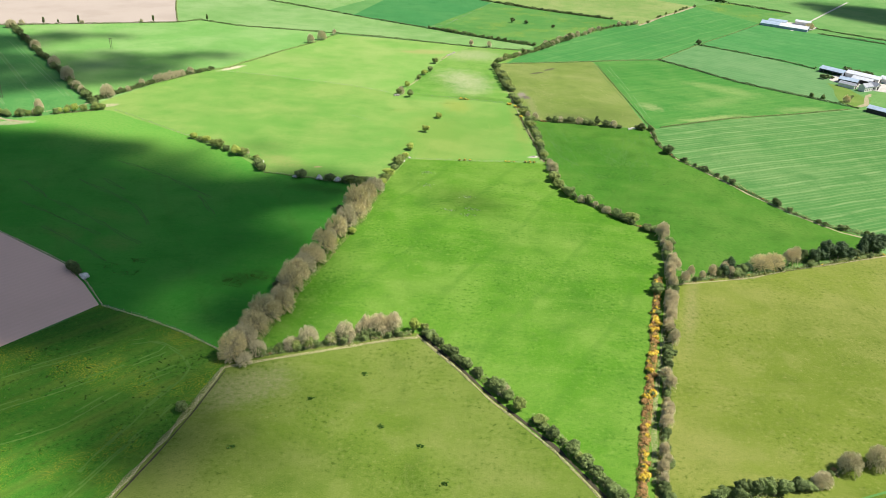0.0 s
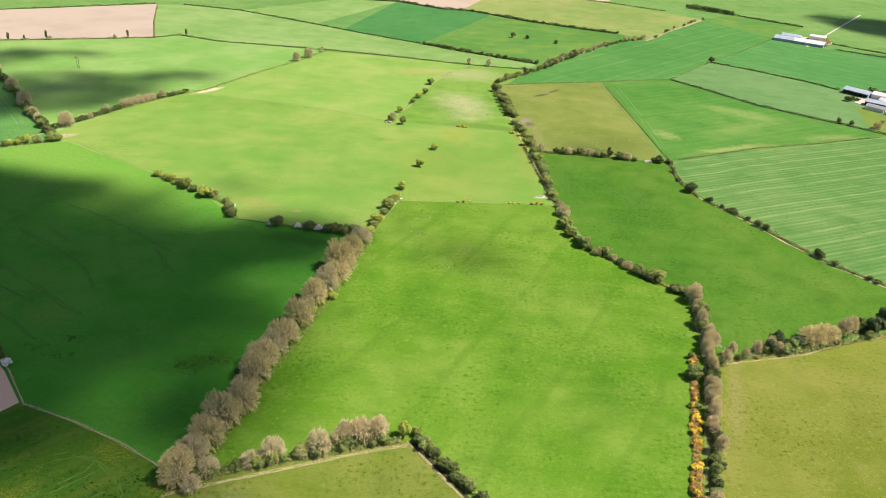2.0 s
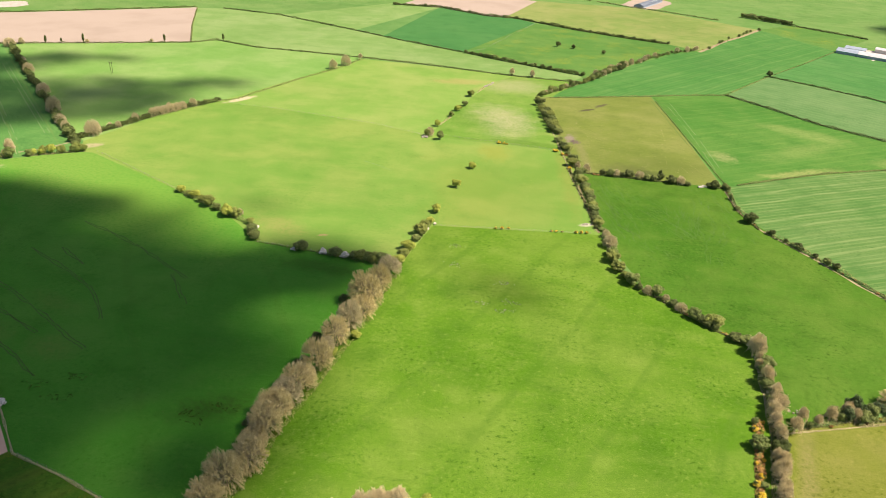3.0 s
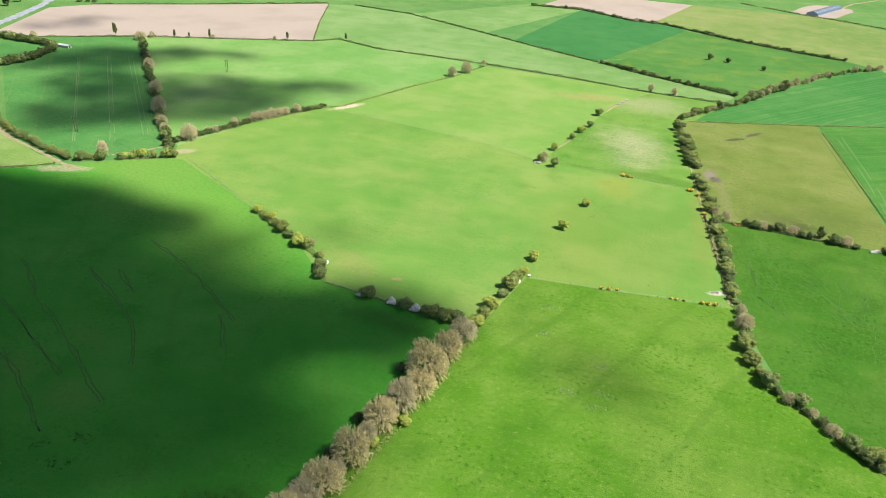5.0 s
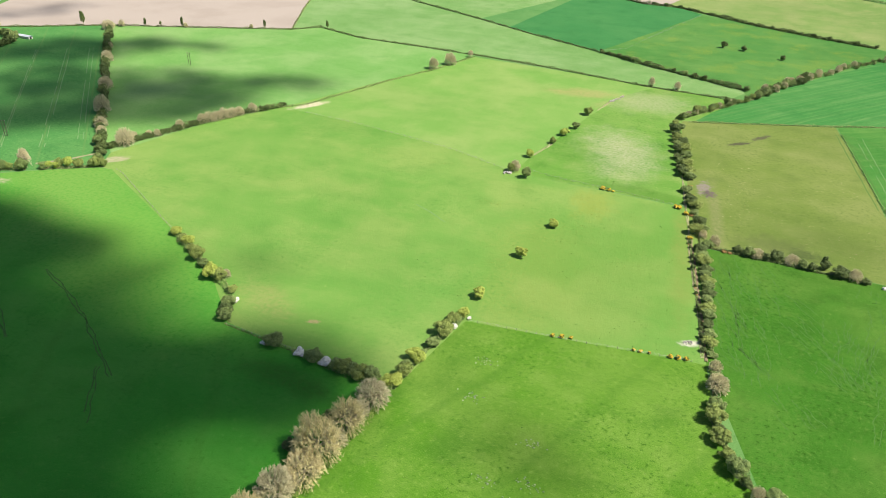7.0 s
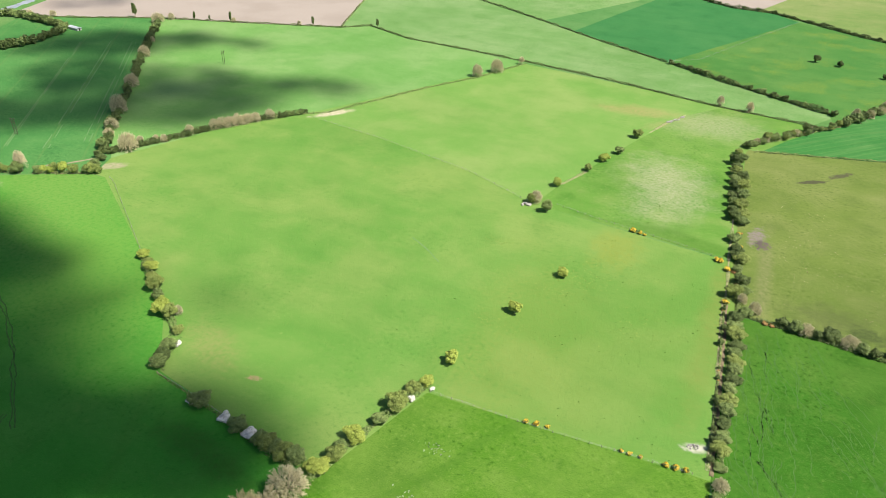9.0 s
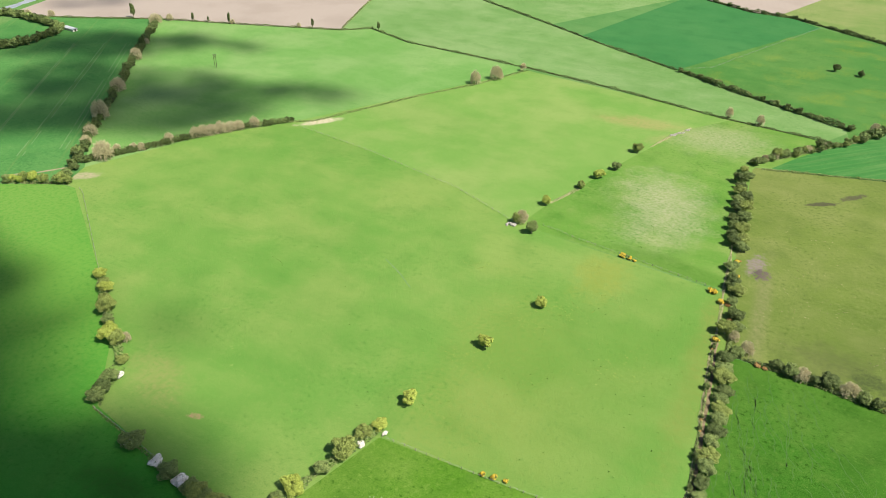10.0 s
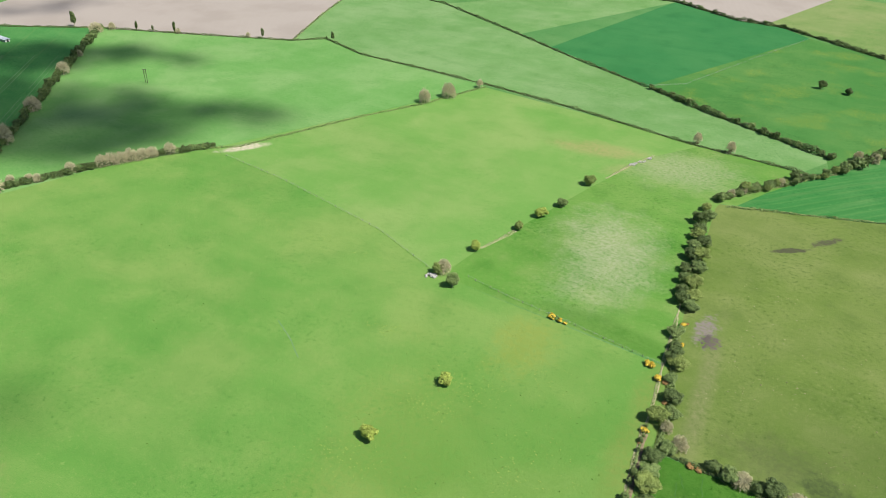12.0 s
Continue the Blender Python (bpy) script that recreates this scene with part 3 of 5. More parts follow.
def hedge(points, wide, tall, label, mat, per_metre=9, leaf=0.45, gaps=0.1, seed=1):
    """One low continuous hedge of leaf clumps."""
    rng = np.random.default_rng(seed)
    pts, outs = [], []
    for p, d in along(points, 1.0, 0.2, rng):
        bulk = 0.68 + 0.7 * noise.noise(Vector((p[0] * 0.13, p[1] * 0.13, seed)))
        if noise.noise(Vector((p[0] * 0.05, p[1] * 0.05, seed + 9))) < -0.75 + gaps:
            continue
        n = per_metre
        a = rng.uniform(0, math.pi, n)
        r = rng.uniform(0.75, 1.1, n) * bulk
        s = rng.uniform(-0.6, 0.6, n)
        off = np.cos(a) * wide / 2 * r
        z = np.sin(a) * tall * r
        pts.append(np.stack([p[0] + d[0] * s - d[1] * off, p[1] + d[1] * s + d[0] * off, np.maximum(z, 0.05)], 1))
        outs.append(np.stack([-d[1] * np.cos(a), d[0] * np.cos(a), np.sin(a)], 1))
    v, f = soup(leaf_quads(np.concatenate(pts), np.concatenate(outs), leaf, rng))
    return tagged(new("hedge", mesh_of("hedge", v, f, mat)), label, "hedge", kind="stuff")


def verge(points, wide, label, seed):
    """A ragged strip of long dry grass."""
    ob = hedge(points, wide, 0.4, label, M_STRAW, 70, 0.11, 0.1, seed)
    ob.name = "dry_grass"
    return tagged(ob, label, "grass")


def bank(name, points, wide, tall, mat, label, seed=1, kind="structure"):
    """A rounded, uneven strip laid along the ground."""
    rng = np.random.default_rng(seed)
    verts, faces = [], []
    for p, d in along(points, 2.0):
        w = wide * (0.75 + 0.5 * noise.noise(Vector((p[0] * 0.13, p[1] * 0.13, seed))) + rng.uniform(-0.1, 0.1))
        h = tall * rng.uniform(0.7, 1.2)
        for o, z in ((-0.5, -0.03), (-0.3, 0.7), (0.0, 1.0), (0.28, 0.75), (0.5, -0.03)):
            o = o + rng.uniform(-0.05, 0.05)
            verts.append((p[0] - d[1] * o * w, p[1] + d[0] * o * w, z * h if z > 0 else -0.03))
    for i in range(len(verts) // 5 - 1):
        for j in range(4):
            a = i * 5 + j
            faces.append((a, a + 5, a + 6, a + 1))
    return tagged(new(name, mesh_of(name, verts, faces, mat)), label, "bank", kind=kind)


def box(w, d, h, x=0.0, y=0.0, z=0.0):
    v = [(x + i * w / 2, y + j * d / 2, z + k * h) for k in (0, 1) for j in (-1, 1) for i in (-1, 1)]
    return v, [(0, 2, 3, 1), (4, 5, 7, 6), (0, 1, 5, 4), (2, 6, 7, 3), (0, 4, 6, 2), (1, 3, 7, 5)]


# ---------------------------------------------------------------- the ground: one sheet, split along the field edges
FIELDS = [
    (M_CENTRAL, [(-84, 226), (-42, 402), (-28, 457), (67.5, 464), (71, 432), (86, 401), (122, 369), (121, 312), (107, 279), (97, 246), (86, 205), (75, 168), (66, 168), (57, 170), (9, 232), (-9, 254), (-51, 239)]),
    (M_NEAR, [(-84, 226), (-51, 239), (-9, 254), (33, 203), (57, 170), (80, 130), (90, 40), (-135, 40), (-100, 157)]),
    (M_LOWLEFT, [(-84, 226), (-92, 235), (-120, 249.5), (-152, 261), (-163, 244), (-177, 227), (-215, 181), (-260, 60), (-135, 40), (-100, 157)]),
    (M_SOIL_NEAR, [(-152, 261), (-167, 278), (-184, 294), (-206, 307), (-232, 322), (-300, 362), (-340, 200), (-215, 181), (-177, 227)]),
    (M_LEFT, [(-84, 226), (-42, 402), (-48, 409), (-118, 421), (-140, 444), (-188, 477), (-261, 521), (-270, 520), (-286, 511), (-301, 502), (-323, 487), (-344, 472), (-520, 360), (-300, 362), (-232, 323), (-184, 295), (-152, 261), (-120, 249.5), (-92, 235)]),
    (M_DRYLEY, [(-323, 488), (-344, 472), (-520, 361), (-640, 430), (-440, 544), (-388, 515), (-345, 496)]),
    (M_MIDDLE, [(-270, 521), (-278, 540), (-267, 579), (-254, 609), (-225, 650), (-214, 649), (-161, 641), (-89, 625), (-45, 607), (56, 599), (62, 556), (65, 526), (67.5, 464), (-28, 457), (-42, 402), (-48, 409), (-118, 421), (-140, 444), (-188, 477), (-261, 521)]),
    (M_UPPER, [(-224, 650), (-136, 829), (-26, 816), (20, 806), (0, 777), (-18, 720), (-41, 631), (-45, 607), (-89, 625), (-161, 641)]),
    (M_HILL, [(-45, 607), (-41, 631), (-18, 720), (0, 777), (20, 806), (78, 801), (88, 801), (77, 784), (65, 764), (54, 741), (46, 738.5), (45, 733), (51, 658), (56, 600)]),
    (M_SHEEP, [(-278, 540), (-314, 572), (-351, 617), (-437, 722), (-488, 780), (-410, 808), (-325, 843), (-304, 862), (-254, 843), (-136, 831), (-224, 650), (-253, 608)]),
    (M_TRAM, [(-270, 522), (-278, 540), (-314, 572), (-351, 617), (-437, 722), (-488, 780), (-600, 722), (-560, 640), (-519, 640), (-390, 514), (-348, 495), (-323, 489), (-301, 503), (-286, 512)]),
    (M_SOIL, [(-612, 716), (-600, 722), (-488, 781), (-410, 809), (-325, 845), (-358, 929), (-394, 1034), (-524, 951), (-632, 888), (-661, 850), (-646, 807), (-622, 738)]),
    (M_STRIP, [(-325, 845), (-304, 862), (-254, 844), (-136, 832), (-26, 816), (20, 806), (78, 801), (92, 828), (-37, 894), (-172, 967), (-281, 1025), (-361, 1042), (-392, 1030), (-358, 929)]),
    (M_MIDGREEN, [(-172, 967), (-134, 946), (-90, 1147), (-85, 1166), (-120, 1100)]),
    (M_BLUE, [(-134, 946), (-37, 894), (51, 1097), (24, 1123), (-17, 1125), (-85, 1166), (-90, 1147)]),
    (M_STRIP, [(-281, 1025), (-172, 967), (-85, 1166), (-152, 1180)]),
    (M_OLIVE, [(-37, 894), (88, 829), (92, 808), (107, 832), (130, 865), (167, 916), (211, 970), (246, 994), (215, 1022), (106, 1069), (51, 1097)]),
    (M_SOIL, [(-140, 1180), (-85, 1168), (-17, 1127), (10, 1128), (60, 1290), (-100, 1300)]),
    (M_FAR, [(10, 1127), (24, 1124), (106, 1070), (215, 1023), (250, 995), (295, 1066), (374, 1174), (230, 1290), (60, 1290)]),
    (M_ROWS, [(46, 738.5), (54, 741), (103, 754), (150, 770), (226, 796), (296, 887), (435, 1058), (374, 1174), (295, 1066), (246, 992), (211, 969), (167, 915), (130, 864), (107, 831), (88, 801), (77, 784), (65, 764)]),
    (M_TAN, [(46, 738), (93, 751), (149, 769), (156, 673), (160, 552.5), (97, 556.5), (62, 558), (56, 600), (51, 658), (45, 733)]),
    (M_TURNED, [(150, 770), (226, 795), (286, 720), (375, 650), (300, 617), (210, 580), (172, 559), (161, 554), (156, 673)]),
    (M_PALE, [(227, 795), (296, 886), (358, 840), (399, 793), (440, 720), (402, 700), (400, 727), (388, 738), (384, 715), (374, 690), (368, 665), (374, 651), (286, 721)]),
    (M_LAWN, [(388, 738), (400, 727), (402, 700), (404, 678), (376, 652), (368, 665), (374, 690), (384, 715)]),
    (M_DRILLED, [(297, 887), (435, 1057), (484, 1010), (572, 984), (800, 800), (460, 700), (399, 794), (358, 841)]),
    (M_STRIPE, [(163, 554), (210, 579), (300, 616), (375, 649), (700, 500), (400, 310), (257, 372), (213, 404), (187, 456), (164, 498)]),
    (M_WET, [(62, 557), (97, 556), (160, 552), (160, 512), (187, 455), (213, 403), (257, 369), (247, 357), (120, 311), (126, 354), (119, 370), (86, 401), (67.5, 464)]),
    (M_COWS, [(120, 310), (183, 331), (247, 356), (400, 310), (330, 200), (158, 178), (120, 164), (75, 168), (86, 205), (97, 246), (107, 279)]),
    (M_NEAR, [(158, 177), (330, 199), (330, 60), (90, 40), (80, 130), (57, 170), (66, 168), (75, 168), (120, 164)]),
    (M_OLIVE, [(374, 1175), (435, 1060), (520, 1158), (437, 1230)]),
]


def build_ground():
    from mathutils import geometry
    far = 4600
    verts = [Vector(p) for p in ((-far, -far), (far, -far), (far, far), (-far, far))]
    faces, mats = [[0, 1, 2, 3]], [M_DEFAULT]
    for mat, ring in FIELDS:
        if sum(a[0] * b[1] - b[0] * a[1] for a, b in zip(ring, ring[1:] + ring[:1])) < 0:
            ring = ring[::-1]
        faces.append(list(range(len(verts), len(verts) + len(ring))))
        verts += [Vector(p) for p in ring]
        if mat not in mats:
            mats.append(mat)
    out, _, tris, _, _, owner = geometry.delaunay_2d_cdt(verts, [], faces, 0, 0.5)
    me = bpy.data.meshes.new("ground")
    me.from_pydata([(p.x, p.y, 0.0) for p in out], [], tris)
    for m in mats:
        me.materials.append(m)
    for poly, own in zip(me.polygons, owner):
        inner = [o for o in own if o > 0]
        poly.material_index = mats.index(FIELDS[inner[0] - 1][0]) if inner else 0
    bm = bmesh.new()
    bm.from_mesh(me)
    bmesh.ops.recalc_face_normals(bm, faces=bm.faces)
    if sum(f.normal.z for f in bm.faces) < 0:
        bmesh.ops.reverse_faces(bm, faces=bm.faces)
    bm.to_mesh(me)
    bm.free()
    tagged(new("ground", me), "patchwork of green pastures, meadows and tilled fields", "ground", kind="structure")


build_ground()

# ---------------------------------------------------------------- clouds that shade the fields
PUFFS = []
for form in range(3):
    bm = bmesh.new()
    bmesh.ops.create_icosphere(bm, subdivisions=2, radius=1.0)
    bmesh.ops.delete(bm, geom=[v for v in bm.verts if v.co.z < -0.05], context="VERTS")
    for v in bm.verts:
        v.co *= 1.0 + 0.25 * noise.noise(v.co * 1.7 + Vector((form * 5, 0, 0)))
    bm.verts.index_update()
    PUFFS.append(([v.co.copy() for v in bm.verts], [[v.index for v in f.verts] for f in bm.faces]))
    bm.free()


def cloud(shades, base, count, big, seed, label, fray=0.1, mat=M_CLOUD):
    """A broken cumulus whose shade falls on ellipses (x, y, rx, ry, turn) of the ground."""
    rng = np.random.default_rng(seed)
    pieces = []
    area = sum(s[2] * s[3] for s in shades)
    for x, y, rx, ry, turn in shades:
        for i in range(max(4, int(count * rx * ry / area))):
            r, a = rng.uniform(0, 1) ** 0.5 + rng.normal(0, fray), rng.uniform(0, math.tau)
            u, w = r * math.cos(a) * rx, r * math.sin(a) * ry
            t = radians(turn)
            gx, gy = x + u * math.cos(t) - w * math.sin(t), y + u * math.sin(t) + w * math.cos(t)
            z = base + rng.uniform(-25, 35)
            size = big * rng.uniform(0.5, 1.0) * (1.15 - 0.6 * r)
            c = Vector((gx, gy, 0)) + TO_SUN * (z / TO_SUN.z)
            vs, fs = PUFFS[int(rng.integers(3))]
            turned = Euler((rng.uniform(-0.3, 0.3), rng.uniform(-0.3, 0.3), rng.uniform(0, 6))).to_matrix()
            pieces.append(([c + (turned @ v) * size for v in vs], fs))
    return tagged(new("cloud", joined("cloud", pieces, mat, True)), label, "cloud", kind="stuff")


def veil(shades, base, grid, seed, label, bulk=1.0):
    """A thin sheet of small cloud puffs, about two deep, whose faint shade falls on ellipses of the ground."""
    rng = np.random.default_rng(seed)
    pieces = []
    xs, ys, rs = [s[0] for s in shades], [s[1] for s in shades], max(s[2] for s in shades) + 20
    for gx in np.arange(min(xs) - rs, max(xs) + rs, grid):
        for gy in np.arange(min(ys) - rs, max(ys) + rs, grid):
            x, y = gx + rng.uniform(-0.5, 0.5) * grid, gy + rng.uniform(-0.5, 0.5) * grid
            inside = 9.0
            for sx, sy, rx, ry, turn in shades:
                c, s = math.cos(radians(turn)), math.sin(radians(turn))
                inside = min(inside, math.hypot(((x - sx) * c + (y - sy) * s) / rx, ((y - sy) * c - (x - sx) * s) / ry))
            inside += 0.22 * noise.noise(Vector((x * 0.03, y * 0.03, seed)))
            if inside > 1.0:
                continue
            size = bulk * grid * rng.uniform(0.6, 1.0) * (1.0 if inside < 0.6 else 1.3 - 0.5 * inside)
            at = Vector((x, y, 0)) + TO_SUN * ((base + rng.uniform(-20, 30)) / TO_SUN.z)
            vs, fs = PUFFS[int(rng.integers(3))]
            turned = Euler((rng.uniform(-0.3, 0.3), rng.uniform(-0.3, 0.3), rng.uniform(0, 6))).to_matrix()
            pieces.append(([at + (turned @ v) * size for v in vs], fs))
    return tagged(new("cloud", joined("cloud", pieces, M_VEIL, True)), label, "cloud", kind="stuff")


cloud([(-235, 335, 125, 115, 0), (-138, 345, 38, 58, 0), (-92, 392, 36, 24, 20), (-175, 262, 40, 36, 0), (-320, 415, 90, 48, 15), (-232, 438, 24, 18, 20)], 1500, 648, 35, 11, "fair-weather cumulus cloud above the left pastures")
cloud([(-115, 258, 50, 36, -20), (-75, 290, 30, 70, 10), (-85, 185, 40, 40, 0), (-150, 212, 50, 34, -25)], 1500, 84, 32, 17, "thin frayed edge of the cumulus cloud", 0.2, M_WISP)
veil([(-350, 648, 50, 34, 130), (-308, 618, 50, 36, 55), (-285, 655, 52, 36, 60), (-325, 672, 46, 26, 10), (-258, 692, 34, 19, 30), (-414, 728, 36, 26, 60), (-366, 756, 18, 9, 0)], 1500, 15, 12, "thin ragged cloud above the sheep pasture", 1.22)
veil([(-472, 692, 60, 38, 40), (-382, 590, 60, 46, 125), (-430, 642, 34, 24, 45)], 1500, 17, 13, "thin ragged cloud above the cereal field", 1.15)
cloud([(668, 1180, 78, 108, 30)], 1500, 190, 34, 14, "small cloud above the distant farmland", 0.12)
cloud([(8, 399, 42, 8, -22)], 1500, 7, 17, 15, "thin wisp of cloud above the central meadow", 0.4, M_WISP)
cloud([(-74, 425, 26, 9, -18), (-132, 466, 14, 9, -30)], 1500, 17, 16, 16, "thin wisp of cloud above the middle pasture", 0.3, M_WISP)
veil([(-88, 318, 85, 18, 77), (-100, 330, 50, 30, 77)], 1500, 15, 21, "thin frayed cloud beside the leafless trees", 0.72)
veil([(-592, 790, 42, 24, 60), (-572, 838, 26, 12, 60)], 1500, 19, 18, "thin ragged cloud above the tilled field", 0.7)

# ---------------------------------------------------------------- hedgerows, from the near fields outward
def planted(rows, group, seed, tall=1.0):
    """Single plants: kind, place and size."""
    rng = np.random.default_rng(seed)
    for kind, x, y, s in rows:
        big = kind in ("tan_tree", "grey_tree", "column")
        plant(kind, x, y, s * (1.32 if kind == "tan_tree" else 1.14), group, rng=rng, tall=tall * (1.0 if big else 0.78))


planted([("grey_tree", -44.2, 399, .98), ("tan_tree", -47.2, 384.5, .75), ("tan_tree", -51, 370.5, .97), ("tan_tree", -50.6, 361, .8), ("grey_tree", -54.8, 351, 1.02),
         ("tan_tree", -58.3, 339.5, .76), ("tan_tree", -61.8, 321.5, .8), ("tan_tree", -65.6, 307, .8), ("grey_tree", -67.6, 299, 1.0), ("tan_tree", -70.3, 291, .76),
         ("tan_tree", -71.2, 283, .74), ("tan_tree", -73, 275, .55), ("tan_tree", -72, 267, .78), ("tan_tree", -76.4, 256.5, .86), ("tan_tree", -78.7, 246.5, .82),
         ("grey_tree", -80.6, 238, .98), ("tan_tree", -83, 230.5, .7), ("grey_tree", -77, 225.5, .52),
         ("grey_tree", -46, 391, .55), ("grey_tree", -48, 377.5, .6), ("grey_tree", -53, 356, .6), ("grey_tree", -57, 345, .58), ("grey_tree", -60, 331, .62), ("grey_tree", -64, 314, .62),
         ("tan_tree", -68.5, 295, .5), ("grey_tree", -71.5, 287, .6), ("grey_tree", -72, 279, .62), ("grey_tree", -73, 271, .55), ("tan_tree", -74.5, 261.5, .5), ("grey_tree", -78, 251, .6), ("grey_tree", -80, 242, .55)], "row of leafless trees", 21, 1.06)
planted([("dark", -66.3, 339.5, .7), ("dark", -54.8, 388, .62), ("dark", -61.2, 370.4, .72), ("dark", -69.4, 321, .62), ("lime", -58.5, 330.6, .78), ("lime", -50.3, 343, .62),
         ("olive", -46, 392.5, .55), ("dark", -77, 284, .7), ("lime", -67.5, 270, .6), ("dark", -72.5, 306, .5), ("olive", -63, 314, .6), ("dark", -83, 252, .6)], "undergrowth of the tree row", 22)
hedge([(-83, 229), (-78, 250), (-70.5, 285), (-61, 320), (-52, 360), (-45, 398)], 4.2, 2.4, "dead bracken and dry grass under the hedgerow", M_BRAMBLE, 16, 0.3, 0.0, 521)
hedge([(-83, 229), (-78, 250), (-70.5, 285), (-61, 320), (-52, 360), (-45, 398)], 3.4, 2.0, "tangled undergrowth of brambles along the hedgerow", M_OLIVELEAF, 10, 0.32, 0.2, 522)
hedge([(-79, 229), (-73.5, 250), (-66, 285), (-57, 320), (-48, 360), (-42, 398)], 4.0, 2.4, "leafy green skirt of young growth beside the tree row", M_HAW, 16, 0.3, 0.3, 524)
planted([("lime", -41.2, 410.2, 1.05), ("thorn", -39.2, 417, .9), ("olive", -40.5, 421.5, .6), ("lime", -38.1, 426.4, 1.0), ("olive", -35.2, 436.2, .74), ("thorn", -33.3, 445, 1.12), ("white", -31, 451, .62),
         ("thorn", -32.5, 455, .75), ("olive", -34.5, 449.5, .6), ("lime", -29.5, 460.3, .68), ("white", -27, 459, .4)], "shrubs at the end of the tree row", 23)
hedge([(-42, 405), (-38.5, 426), (-33.5, 446), (-29.5, 459)], 4.2, 2.8, "tangled undergrowth of brambles along the hedgerow", M_OLIVELEAF, 34, 0.3, 0.0, 523)
row_of([(-82, 228), (-68, 234.5), (-52, 240.5)], "olive dark thorn grey_tree", 3.2, 0.5, 0.85, 1.2, "hedge below the meadow", 24)
for x, y, s in ((-61, 237.7, .62), (-54.5, 241, .85), (-45, 242.6, .5), (-39.5, 246, .8)):
    plant("grey_tree", x, y, s, "hedge below the meadow")
row_of([(-50, 241), (-32, 248), (-19, 252)], "olive dark thorn birch dark", 2.8, 0.6, 0.95, 1.2, "hedge below the meadow", 25)
for x, y, s in ((-33, 249, .95), (-31, 250.5, 1.1), (-27, 251.5, 1.1), (-25, 252, 1.2), (-22, 252.5, 1.1), (-19.5, 253, 1.1)):
    plant("birch", x, y, s, "hedge below the meadow")
row_of([(-80, 229), (-51, 240), (-12, 253)], "dark olive rust", 4.5, 0.4, 0.65, 0.8, "hedge below the meadow", 26)
plant("lime", -10.5, 255, 0.75, "hedge below the meadow", tall=1.5)
plant("thorn", -6, 256, 0.6, "hedge below the meadow")
row_of([(-5, 253.5), (13, 231.5)], "dark olive dark thorn", 2.3, 0.6, 0.9, 0.8, "hedge along the ditch", 27, 0.9, 3.2)
row_of([(15, 230), (29, 213)], "dark olive dark", 3.0, 0.55, 0.85, 0.8, "hedge along the ditch", 28)
plant("grey_tree", 27, 216.5, 0.5, "hedge along the ditch")
plant("thorn", 32.5, 208, 0.8, "hedge along the ditch")
row_of([(37.5, 202.5), (49, 189.5), (59.5, 172), (76.5, 143)], "thorn olive dark dark", 2.3, 0.6, 0.95, 0.8, "hedge along the ditch", 29, 0.9, 3.2)
plant("olive", -92, 196.5, 0.72, "", "lone round bush beside a dry ditch")

# hedge below the middle pasture
planted([("lime", -181, 472.8, .72), ("thorn", -175, 470, .6), ("lime", -170, 467, .85), ("thorn", -164, 462, .7), ("thorn", -158, 457.5, 1.0), ("olive", -152, 453, .75), ("lime", -143.5, 447, 1.2),
         ("thorn", -138.5, 446.5, .95), ("grey_tree", -137, 449.5, .34), ("thorn", -128, 440, .64), ("white", -122.7, 434.7, .65), ("olive", -124.5, 431.5, .82), ("dark", -122.5, 427, .86), ("olive", -120, 422.5, .86)], "hedge below the middle pasture", 61)
planted([("white", -96.6, 414.2, .65), ("olive", -93, 415, .98), ("white", -81, 413.3, 1.0), ("olive", -74, 412.2, .98), ("white", -69, 411.4, 1.05), ("olive", -64.5, 411.2, .8), ("thorn", -61, 410.4, .92), ("olive", -57.5, 410.3, .8),
         ("thorn", -54, 410, 1.02), ("olive", -49.5, 410.5, .9)], "hedge below the middle pasture", 62)
hedge([(-184, 474), (-161, 459.5), (-140, 447), (-130, 440.5)], 4.6, 2.6, "tangled undergrowth of brambles along the hedgerow", M_OLIVELEAF, 18, 0.34, 0.1, 601)
hedge([(-126, 436), (-123, 429), (-119, 421)], 5.0, 3.2, "tangled undergrowth of brambles along the hedgerow", M_IVY, 18, 0.34, 0.0, 602)
hedge([(-118, 419.7), (-102, 417.2), (-84, 414.3)], 1.6, 0.8, "thin low bramble line under the fence", M_OLIVELEAF, 12, 0.28, 0.0, 603)
hedge([(-84, 414), (-67, 410.5), (-48, 408)], 4.6, 2.8, "tangled undergrowth of brambles along the hedgerow", M_OLIVELEAF, 18, 0.34, 0.0, 604)

# single bushes across the pasture
for kind, x, y, s in (("lime", -27.5, 475.5, .92), ("lime", -18.4, 515, .88), ("lime", -9.8, 549.5, .88), ("lime", -41.3, 632.5, .8), ("thorn", -32.3, 660, .78), ("lime", -27.8, 677, .92),
                      ("olive", -22.7, 692, .96), ("thorn", -19.3, 722.5, .93)):
    plant(kind, x, y, s, "single bushes across the pasture", "single round thorn bush casting its shade on open grass")
plant("grey_tree", -45, 609.5, 0.64, "single bushes across the pasture")
plant("thorn", -46.5, 607.5, 0.75, "single bushes across the pasture")
plant("olive", -36.6, 602.7, 0.95, "single bushes across the pasture")

